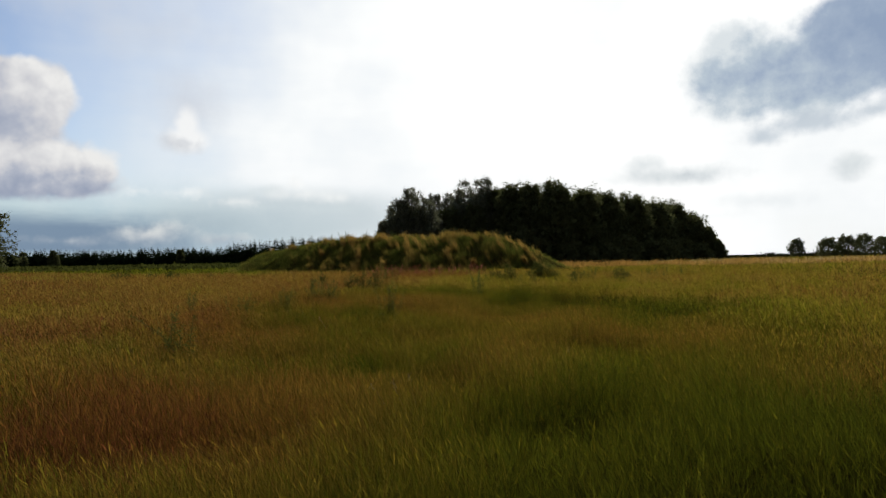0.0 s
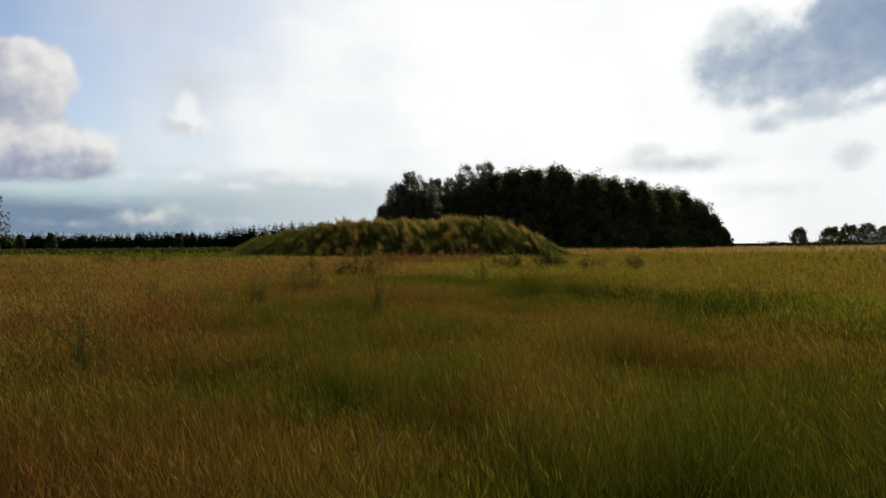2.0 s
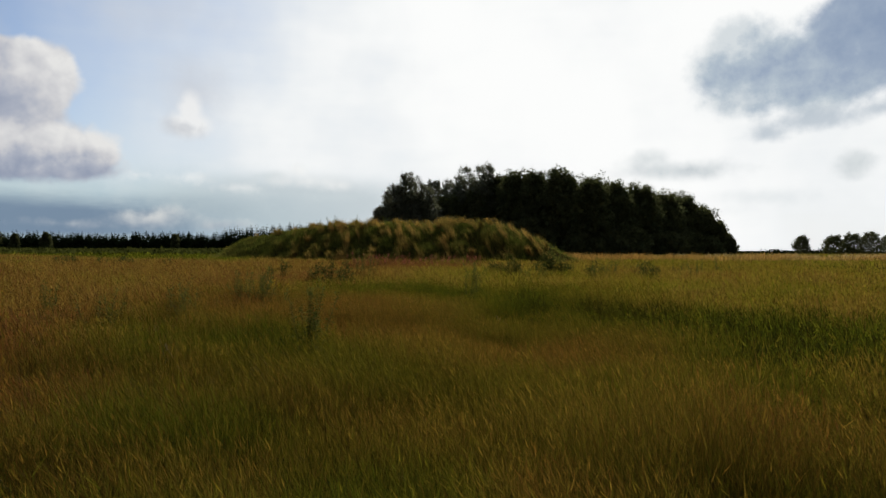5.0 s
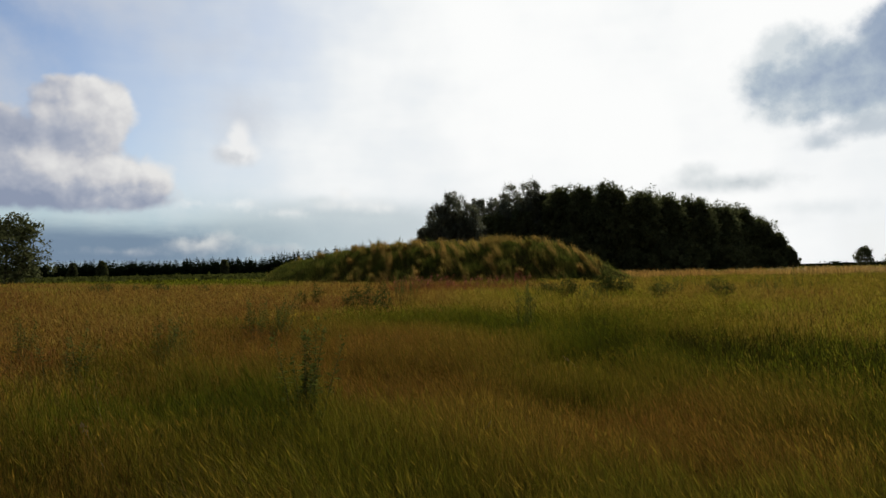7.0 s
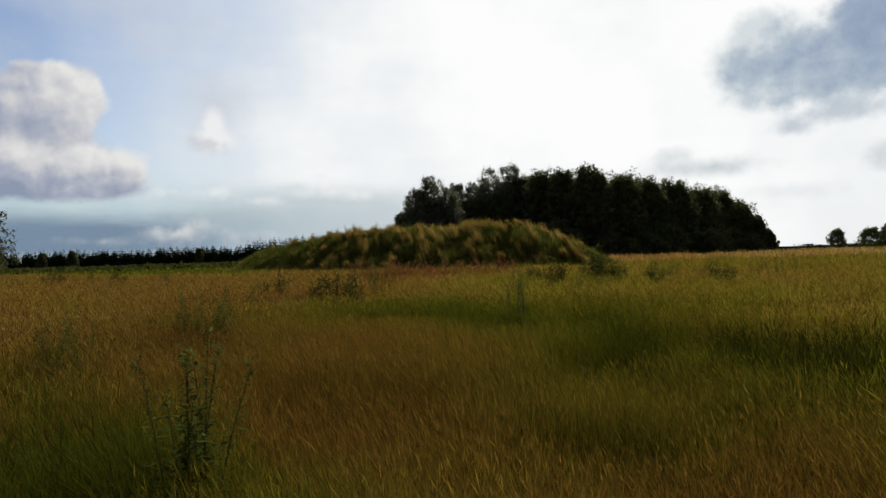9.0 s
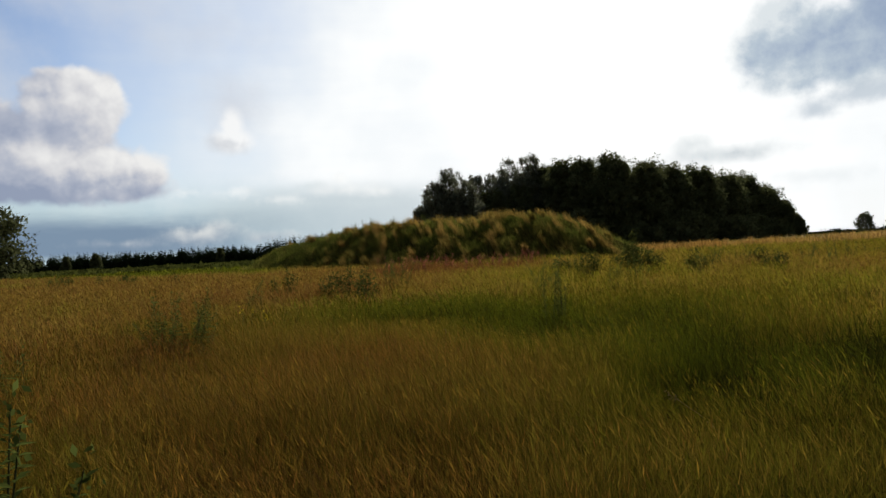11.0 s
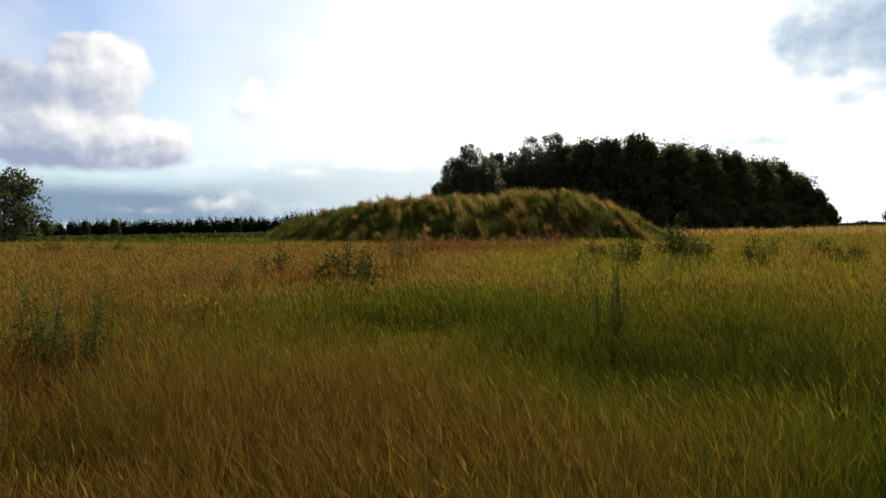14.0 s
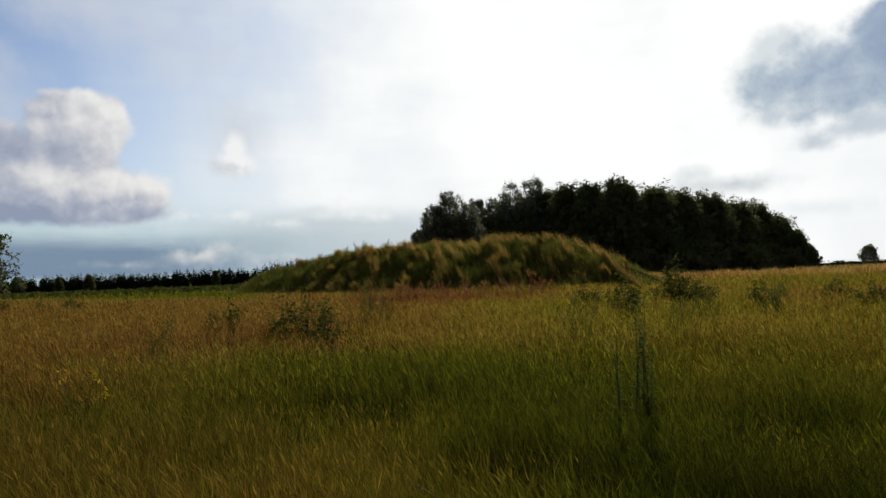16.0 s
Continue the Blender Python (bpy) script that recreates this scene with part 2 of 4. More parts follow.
BANK_GRASSES = ((0.0, (0.085, 0.110, 0.018)), (0.3, (0.150, 0.145, 0.028)), (0.6, (0.33, 0.225, 0.055)), (0.85, (0.38, 0.22, 0.060)), (1.0, (0.26, 0.10, 0.045)))
REED_GRASSES = ((0.0, (0.18, 0.13, 0.03)), (0.3, (0.46, 0.25, 0.060)), (0.6, (0.55, 0.34, 0.10)), (0.85, (0.56, 0.43, 0.21)), (1.0, (0.62, 0.51, 0.30)))


def grass_material(name, lift=1.0, spread=0.22, stops=GRASSES):
    m, t = material(name)
    kind = t.nodes.new("ShaderNodeAttribute")
    kind.attribute_name = "tint"
    island = t.nodes.new("ShaderNodeNewGeometry").outputs["Random Per Island"]
    v = calc(t, "ADD", kind.outputs["Fac"], calc(t, "MULTIPLY", calc(t, "SUBTRACT", island, 0.5), spread))
    v = calc(t, "MULTIPLY", calc(t, "ADD", v, 0.25), 0.8, clamp=True)
    c = ramp(t, v, *[((at + 0.25) * 0.8, tone) for at, tone in stops])
    other = calc(t, "FRACT", calc(t, "MULTIPLY", island, 17.31))
    c = blend(t, 1.0, c, ramp(t, other, (0.0, (0.28 * lift, 0.28 * lift, 0.28 * lift)), (0.6, (0.78 * lift, 0.78 * lift, 0.78 * lift)), (0.9, (1.2 * lift, 1.2 * lift, 1.15 * lift)), (1.0, (1.42 * lift, 1.38 * lift, 1.25 * lift))), "MULTIPLY")
    return finish(m, t, c, 0.65, 0.5, gloss=0.02)


def leaf_material(name, dark, light, through_light=0.3, rough=0.5, gloss=0.0):
    m, t = material(name)
    island = t.nodes.new("ShaderNodeNewGeometry").outputs["Random Per Island"]
    where = t.nodes.new("ShaderNodeTexCoord").outputs["Object"]
    big = noisy(t, where, 0.5, 3.0)
    c = blend(t, calc(t, "ADD", calc(t, "MULTIPLY", island, 0.6), calc(t, "MULTIPLY", calc(t, "SUBTRACT", big, 0.3), 0.8), clamp=True), (*dark, 1), (*light, 1))
    return finish(m, t, c, rough, through_light, gloss=gloss)


def earth_material():
    m, t = material("earth_and_thatch")
    where = t.nodes.new("ShaderNodeTexCoord").outputs["Object"]
    big, small = noisy(t, where, 0.05, 5.0), noisy(t, where, 6.0, 6.0, 0.7)
    c = blend(t, smooth(t, big, 0.35, 0.65), (0.038, 0.032, 0.010, 1), (0.060, 0.042, 0.013, 1))
    c = blend(t, 1.0, c, ramp(t, small, (0.25, (0.5, 0.5, 0.5)), (0.75, (1.4, 1.4, 1.4))), "MULTIPLY")
    return finish(m, t, c, 1.0, 0.0, small, 0.6, 0.0)


def bark_material(name, dark, light):
    m, t = material(name)
    where = t.nodes.new("ShaderNodeTexCoord").outputs["Object"]
    n = noisy(t, where, 5.0, 6.0, 0.7)
    c = blend(t, smooth(t, n, 0.3, 0.7), (*dark, 1), (*light, 1))
    return finish(m, t, c, 0.9, 0.0, n, 0.5, gloss=0.0)


GRASS, MOUND_GRASS = grass_material("sunlit_ripe_grass", 0.84, 0.36), grass_material("mound_grass", 1.35, 0.25, BANK_GRASSES)
SHADED_GRASS, PLUME = grass_material("shaded_grass_leaves", 0.92, 0.36, SHADED_LEAVES), grass_material("grass_plumes", 0.72, 0.25, PLUMES)
REED = grass_material("reed_grass", 1.0, 0.25, REED_GRASSES)
EARTH = earth_material()
BARK, PALE_BARK = bark_material("bark", (0.03, 0.024, 0.018), (0.10, 0.08, 0.06)), bark_material("pale_bark", (0.08, 0.075, 0.07), (0.30, 0.29, 0.27))
OAK_LEAF = leaf_material("broad_leaves", (0.055, 0.068, 0.025), (0.20, 0.21, 0.092), 0.4, 0.7)
BIRCH_LEAF = leaf_material("birch_leaves", (0.10, 0.11, 0.058), (0.30, 0.31, 0.20), 0.4, 0.42, 0.5)
NEEDLES = leaf_material("needles", (0.010, 0.018, 0.008), (0.035, 0.050, 0.020), 0.1)
WEED_LEAF = leaf_material("weed_leaves", (0.050, 0.070, 0.014), (0.145, 0.172, 0.040), 0.5, 0.8)
SHRUB_LEAF = leaf_material("shrub_leaves", (0.040, 0.050, 0.012), (0.125, 0.135, 0.030), 0.4, 0.75)
STALK = bark_material("green_stalk", (0.05, 0.06, 0.02), (0.13, 0.12, 0.05))
ROSY = leaf_material("rosy_petals", (0.50, 0.11, 0.09), (0.70, 0.24, 0.19), 0.4)
RUSSET = leaf_material("russet_leaves", (0.18, 0.09, 0.03), (0.36, 0.15, 0.06), 0.4, 0.8)
YELLOW = leaf_material("yellow_petals", (0.55, 0.38, 0.01), (0.75, 0.55, 0.03), 0.3)

# ---- building blocks ----
rng = np.random.default_rng(7)


def lattice(x, y, seed):
    """Smooth noise from 0 to 1 on a plane, one bump per metre."""
    i, j = np.floor(x).astype(np.int64), np.floor(y).astype(np.int64)
    f, g = x - i, y - j
    f, g = f * f * (3 - 2 * f), g * g * (3 - 2 * g)

    def at(a, b):
        h = (a * 374761393 + b * 668265263 + seed * 974711) & 0x7FFFFFFF
        h = ((h ^ (h >> 13)) * 1274126177) & 0x7FFFFFFF
        return ((h ^ (h >> 16)) & 0xFFFF) / 65535.0

    return (at(i, j) * (1 - f) + at(i + 1, j) * f) * (1 - g) + (at(i, j + 1) * (1 - f) + at(i + 1, j + 1) * f) * g


def layers(x, y, size, seed):
    return 0.55 * lattice(x / size, y / size, seed) + 0.3 * lattice(x / size * 2.1, y / size * 2.1, seed + 1) + 0.15 * lattice(x / size * 4.3, y / size * 4.3, seed + 2)


def step(v, low, high):
    k = np.clip((v - low) / (high - low), 0, 1)
    return k * k * (3 - 2 * k)


CREST_A, CREST_B = np.array([6.7, 65.0]), np.array([-18.2, 91.4])


def mound_height(x, y):
    """The long bank, from its near end at the grove to its far tail."""
    run = CREST_B - CREST_A
    s = ((x - CREST_A[0]) * run[0] + (y - CREST_A[1]) * run[1]) / (run @ run)
    k = np.clip(s, 0, 1)
    d = np.hypot(x - CREST_A[0] - k * run[0], y - CREST_A[1] - k * run[1])
    wide = 10.0 - 1.9 * k
    top = 3.50 + 0.28 * step(k, 0.0, 0.4) - 1.1 * step(k, 0.6, 1.05)
    bumps = 0.35 * (layers(x, y, 3.0, 41) - 0.5)
    return (top + bumps) * (1 - step(d, 0.6, wide)) - 0.03


def ground_height(x, y):
    near = np.exp(-(np.hypot(x, y - 10) / 60) ** 2)
    rise = 0.32 * step(y, 18, 58) * (0.45 + 0.55 * step(x, -34, -14))
    fall = 2.7 * step(y, 140, 450) * step(x, 25, 90)
    return near * 0.16 * (layers(x, y, 4.0, 11) - 0.5) + rise * (1 - step(y, 160, 330)) - fall


def mesh_from(name, verts, faces, mat, tint=None):
    """A mesh from arrays: faces is a list of index arrays, each with rows of 3 or 4."""
    me = bpy.data.meshes.new(name)
    me.vertices.add(len(verts))
    me.vertices.foreach_set("co", np.ascontiguousarray(verts, np.float32).ravel())
    loops = np.concatenate([f.ravel() for f in faces]).astype(np.int32)
    sizes = np.concatenate([np.full(len(f), f.shape[1]) for f in faces])
    me.loops.add(len(loops))
    me.loops.foreach_set("vertex_index", loops)
    me.polygons.add(len(sizes))
    me.polygons.foreach_set("loop_start", np.r_[0, np.cumsum(sizes)[:-1]].astype(np.int32))
    me.update(calc_edges=True)
    if tint is not None:
        a = me.attributes.new("tint", "FLOAT", "POINT")
        a.data.foreach_set("value", tint.astype(np.float32))
    me.materials.append(mat)
    return me


def blades(name, x, y, z, height, width, lean, tint, mat, two=True):
    """Many grass blades, each bent over along lean (an array of x, y)."""
    n = len(x)
    turn = rng.uniform(0, math.pi, n)
    side = np.stack([np.cos(turn), np.sin(turn), 0 * turn], 1) * (width / 2)[:, None]
    root = np.stack([x, y, z], 1)
    over = np.concatenate([lean, np.zeros((n, 1))], 1) * height[:, None]
    up = np.array([0, 0, 1.0]) * height[:, None]
    tip = root + over + up * (1 - 0.35 * (lean**2).sum(1, keepdims=True)).clip(0.3)
    if two:
        mid = root + over * 0.30 + up * 0.58
        verts = np.stack([root, mid + side, tip, mid - side], 1).reshape(-1, 3)
        faces = [np.arange(n)[:, None] * 4 + np.array([[0, 1, 2, 3]])]
        per = 4
    else:
        verts = np.stack([root - side, root + side, tip], 1).reshape(-1, 3)
        faces = [np.arange(n)[:, None] * 3 + np.array([[0, 1, 2]])]
        per = 3
    return new(name, mesh_from(name, verts, faces, mat, np.repeat(tint, per)))


def leafy_grass(name, x, y, z, height, width, lean, tint, mat, leaves=3):
    """Many grass plants: a thin leaning stem with short drooping leaves along its upper half."""
    n = len(x)
    root = np.stack([x, y, z], 1)
    over = np.concatenate([lean, np.zeros((n, 1))], 1) * height[:, None]
    up = np.array([0, 0, 1.0]) * height[:, None]
    turn = rng.uniform(0, math.pi, n)
    side = np.stack([np.cos(turn), np.sin(turn), 0 * turn], 1) * (width * 0.18)[:, None]
    stems = np.stack([root - side, root + side, root + over + up], 1)
    made, faces = [stems], [np.arange(n)[:, None] * 3 + np.array([[0, 1, 2]])]
    for i in range(leaves):
        u = (rng.uniform(0.30, 0.92, n) if i else rng.uniform(0.7, 1.0, n))[:, None]
        foot = root + over * u**1.6 + up * u
        a = rng.uniform(0, 2 * math.pi, n)
        way = np.stack([np.cos(a) * 0.34 + 1.2 * lean[:, 0], np.sin(a) * 0.34 + 1.2 * lean[:, 1], rng.uniform(0.6, 1.3, n)], 1)
        long = (height * rng.uniform(0.12, 0.34, n) + 0.02)[:, None]
        way /= np.linalg.norm(way, axis=1, keepdims=True)
        across = np.cross(way, np.stack([np.cos(turn + i), np.sin(turn + i), 0.3 + 0 * turn], 1))
        across *= (width / 2 * rng.uniform(0.7, 1.3, n))[:, None] / (np.linalg.norm(across, axis=1, keepdims=True) + 1e-6)
        base = sum(m.shape[0] * m.shape[1] for m in made)
        made.append(np.stack([foot - across, foot + across, foot + way * long], 1))
        faces.append(base + np.arange(n)[:, None] * 3 + np.array([[0, 1, 2]]))
    verts = np.concatenate([m.reshape(-1, 3) for m in made])
    kinds = np.concatenate([np.repeat(tint, m.shape[1]) for m in made])
    return new(name, mesh_from(name, verts, faces, mat, kinds))


def tube(path, radii, sides=6):
    """Vertices and quads of a tapered tube along a path."""
    path, out = np.asarray(path, float), []
    for i, p in enumerate(path):
        d = path[min(i + 1, len(path) - 1)] - path[max(i - 1, 0)]
        d = d / (np.linalg.norm(d) + 1e-9)
        a = np.cross(d, (0.3, 0.9, 0.1) if abs(d[2]) > 0.5 else (0, 0, 1.0))
        a /= np.linalg.norm(a) + 1e-9
        b = np.cross(d, a)
        w = np.linspace(0, 2 * math.pi, sides, endpoint=False)[:, None]
        out.append(p + radii[i] * (np.cos(w) * a + np.sin(w) * b))
    k, quads = np.arange(sides), []
    for i in range(len(path) - 1):
        quads.append(np.stack([i * sides + k, i * sides + (k + 1) % sides, (i + 1) * sides + (k + 1) % sides, (i + 1) * sides + k], 1))
    return np.concatenate(out), np.concatenate(quads)


def joined(parts):
    verts, faces, base = [], [], 0
    for v, f in parts:
        verts.append(v)
        faces.append(f + base)
        base += len(v)
    return np.concatenate(verts), [np.concatenate(faces)]


def leaf_quads(centres, size, r, flat=0.0):
    """Pointed leaf-shaped quads, turned at random."""
    n = len(centres)
    a = r.normal(size=(n, 3))
    a[:, 2] *= 1 - flat
    a /= np.linalg.norm(a, axis=1, keepdims=True)
    b = np.cross(a, r.normal(size=(n, 3)))
    b /= np.linalg.norm(b, axis=1, keepdims=True)
    s = (size * r.uniform(0.6, 1.4, n))[:, None]
    verts = np.stack([centres - a * s, centres + b * s * 0.5, centres + a * s, centres - b * s * 0.5], 1).reshape(-1, 3)
    return verts, np.arange(n * 4).reshape(-1, 4)


def part(name, verts, faces, mat, parent, label=""):
    ob = new(name, mesh_from(name, verts, faces, mat))
    ob.parent = parent
    if label:
        ob["label"] = label
    return ob


def tree(name, x, y, h, wide, seed, label, leaf=OAK_LEAF, bark=BARK, base=0.12, clumps=70, per=60, size=0.33, airy=0.0, stems=1, pointed=0.0, core=2.4):
    """A tree: an Empty at its foot, a trunk with limbs, and a crown of leaf clumps."""
    r = np.random.default_rng(seed)
    top = new(name)
    top.location = (x, y, min(0.0, float(ground_height(np.array(x), np.array(y)))))
    tagged(top, label, "tree")
    k = r.uniform(0, 1, clumps) ** 0.8
    turn = r.uniform(0, 2 * math.pi, clumps)
    level = base + (1 - base) * k
    girth = np.sqrt(np.clip(1 - ((k - 0.42) / 0.62) ** 2, 0, 1)) * (1 - pointed * k)
    uneven = 0.82 + 0.5 * (lattice(turn * 1.3 + seed, k * 3.0, seed) - 0.3)
    out = wide * girth * np.sqrt(r.uniform(0.15, 1.0, clumps)) * uneven * r.uniform(0.85, 1.12, clumps)
    lumps = np.stack([out * np.cos(turn), out * np.sin(turn), h * (level * 0.93 + 0.01) * (0.95 + 0.08 * lattice(turn * 1.6, k * 0 + seed, seed + 5))], 1)
    reach = wide * r.uniform(0.16, 0.34, clumps) * (1 - 0.25 * level)
    wood = []
    for s in range(stems):
        foot = np.array([r.normal() * 0.25, r.normal() * 0.25, -0.2]) * (1 if stems > 1 else 0.2)
        lean = r.normal(size=2) * h * (0.06 if stems > 1 else 0.02)
        line = [foot + np.array([lean[0] * u + r.normal() * 0.1, lean[1] * u + r.normal() * 0.1, h * 0.94 * u + 0.2]) for u in np.linspace(0, 1, 7)]
        girths = np.linspace(h * 0.018, h * 0.002, 7) / math.sqrt(stems)
        wood.append(tube(line, girths, 7))
        for c in lumps[s::stems][: max(9, clumps // 5)]:
            u = np.clip((c[2] - 0.25 * np.hypot(c[0], c[1])) / (h * 0.94), 0.1, 0.9)
            i = int(u * 6)
            a = np.array(line[i])
            m = (a + c) / 2 + r.normal(size=3) * 0.2 + np.array([0, 0, -0.05 * h * r.uniform(0, 1)])
            g = girths[i] * 0.45
            wood.append(tube([a, m, c], [g, g * 0.6, g * 0.15], 5))
    for c, out in zip(lumps, reach) if airy else ():
        for s in range(3):
            d = np.array([c[0] * 0.4 + r.normal() * 0.5, c[1] * 0.4 + r.normal() * 0.5, 1.2 + r.normal() * 0.5])
            d *= out * r.uniform(1.0, 1.7) / np.linalg.norm(d)
            wood.append(tube([c - d * 0.5, c + d * 0.4 + r.normal(size=3) * 0.1, c + d], [0.035, 0.025, 0.012], 3))
    part("trunk", *joined(wood), bark, top)
    share = np.repeat(np.arange(clumps), per)
    d = r.normal(size=(len(share), 3))
    d /= np.linalg.norm(d, axis=1, keepdims=True)
    d *= (r.uniform(0, 1, len(share)) ** 0.45)[:, None]
    spots = lumps[share] + d * reach[share][:, None] * np.array([1.0, 1.0, 1.0])
    loose = r.uniform(0, 1, len(spots)) < 0.22
    u = r.uniform(0, 1, len(spots)) ** 0.8
    g = np.sqrt(np.clip(1 - ((u - 0.42) / 0.62) ** 2, 0, 1)) * (1 - pointed * u) * wide * np.sqrt(r.uniform(0, 1, len(spots))) * 0.82
    w = r.uniform(0, 2 * math.pi, len(spots))
    spots[loose] = np.stack([g * np.cos(w), g * np.sin(w), h * (base + (1 - base) * u) * 0.88], 1)[loose]
    kept = (spots[:, 2] > 0.15) & (r.uniform(0, 1, len(spots)) > airy)
    sizes = np.where(loose & (airy == 0), size * core, size)[kept]
    spots = spots[kept]
    v, f = leaf_quads(spots, sizes, r)
    part("crown", v, [f], leaf, top)
    return top


def shrub(name, x, y, h, wide, seed, label, leaf=SHRUB_LEAF, stems=7, leaves=420, size=0.05, category="shrub"):
    """A low leafy shrub or sapling: stems from one foot, leaves along them."""
    r = np.random.default_rng(seed)
    top = new(name)
    top.location = (x, y, float(ground_height(np.array(x), np.array(y))))
    tagged(top, label, category)
    spots = []
    for s in range(stems):
        a = r.uniform(0, 2 * math.pi)
        out = math.sqrt(r.uniform(0.1, 1.0)) if s else 0.1
        tip = np.array([math.cos(a) * wide * out, math.sin(a) * wide * out, h * (1 - 0.4 * out * out) * (r.uniform(0.75, 1.0) if s else 1.0)])
        line = [tip * np.array([u**0.9, u**0.9, u]) + r.normal(size=3) * 0.012 * np.array([1, 1, 0]) for u in np.linspace(0, 1, 6)]
        line[0][2] = -0.05
        v, f = tube(line, np.linspace(0.011, 0.003, 6) * (0.6 + 0.4 * h), 5)
        part("stem", v, [f], STALK, top)
        u = r.uniform(0.2, 1.03, leaves // stems)
        at = tip * np.stack([u**0.9, u**0.9, u], 1)
        spots.append(at + r.normal(size=at.shape) * (0.05 + 0.17 * wide * (1.2 - u))[:, None])
    v, f = leaf_quads(np.concatenate(spots), size, r, 0.4)
    part("foliage", v, [f], leaf, top)
    return top


def weed(name, x, y, h, seed, label, stems=4, spread=0.22, leaf=WEED_LEAF, size=0.034, heads=None, words="rosy flower spikes", z=None):
    """An upright meadow herb: stiff stalks with leaves in a spiral and a budded tip."""
    r = np.random.default_rng(seed)
    top = new(name)
    top.location = (x, y, float(ground_height(np.array(x), np.array(y))) if z is None else z)
    tagged(top, label, "weed")
    spots, petals = [], []
    for s in range(stems):
        foot = r.normal(size=2) * spread * 0.5
        tip = foot + r.normal(size=2) * spread * 0.75
        tall = h * (1.0 if s == 0 else r.uniform(0.6, 0.98))
        line = [np.array([*(foot + (tip - foot) * u**1.5), tall * u - 0.04 * (u == 0)]) for u in np.linspace(0, 1, 6)]
        v, f = tube(line, np.linspace(0.007, 0.002, 6), 5)
        part("stalk", v, [f], STALK, top)
        n = int(60 * tall / 0.8)
        for i in range(n):
            u = 0.12 + 0.86 * i / n
            a = i * 2.4 + r.uniform(-0.4, 0.4)
            c = np.array([*(foot + (tip - foot) * u**1.5), tall * u])
            length = size * (1.35 - 0.8 * u) * r.uniform(0.5, 1.6)
            d = np.array([math.cos(a), math.sin(a), r.uniform(0.1, 0.7)])
            w = np.array([-math.sin(a), math.cos(a), 0]) * length * 0.32
            spots.append(np.array([c, c + d * length + w, c + d * length * 2.1 - np.array([0, 0, length * 0.5]), c + d * length - w]))
        k = r.normal(size=(14, 3)) * np.array([0.018, 0.018, 0.05]) + np.array([*tip, tall])
        petals.append(k)
    v = np.concatenate(spots)
    part("foliage", v, [np.arange(len(v)).reshape(-1, 4)], leaf, top)
    v, f = leaf_quads(np.concatenate(petals), 0.016, r)
    tagged(part("inflorescence", v, [f], heads or leaf, top, words if heads else "small pale buds"), kind="stuff")
    return top


# ---- ground ----


def make_ground():
    axis = np.concatenate([-np.geomspace(4000, 60, 24), np.linspace(-55, 55, 111), np.geomspace(60, 4000, 24)])
    gx, gy = np.meshgrid(axis, axis + 15.0)
    x, y = gx.ravel(), gy.ravel()
    n = len(axis)
    i = (np.arange(n - 1)[:, None] * n + np.arange(n - 1)[None]).ravel()
    me = mesh_from("ground", np.stack([x, y, ground_height(x, y)], 1), [np.stack([i, i + 1, i + n + 1, i + n], 1)], EARTH)
    me.shade_smooth()
    tagged(new("ground", me), "flat meadow soil under brown thatch and grass", "ground", kind="structure")


def make_mound():
    xs, ys = np.arange(-36, 18.1, 0.5), np.arange(52, 112.1, 0.5)
    gx, gy = np.meshgrid(xs, ys)
    z = mound_height(gx.ravel(), gy.ravel())
    n = len(xs)
    i = (np.arange(len(ys) - 1)[:, None] * n + np.arange(n - 1)[None]).ravel()
    quads = np.stack([i, i + 1, i + n + 1, i + n], 1)
    quads = quads[(z - ground_height(gx.ravel(), gy.ravel()))[quads].max(1) > -0.05]
    used, where = np.unique(quads, return_inverse=True)
    verts = np.stack([gx.ravel(), gy.ravel(), z - 0.02], 1)[used]
    me = mesh_from("mound", verts, [where.reshape(-1, 4)], EARTH)
    me.shade_smooth()
    tagged(new("mound", me), "long grassy earth mound rising from the meadow", "mound", kind="structure")


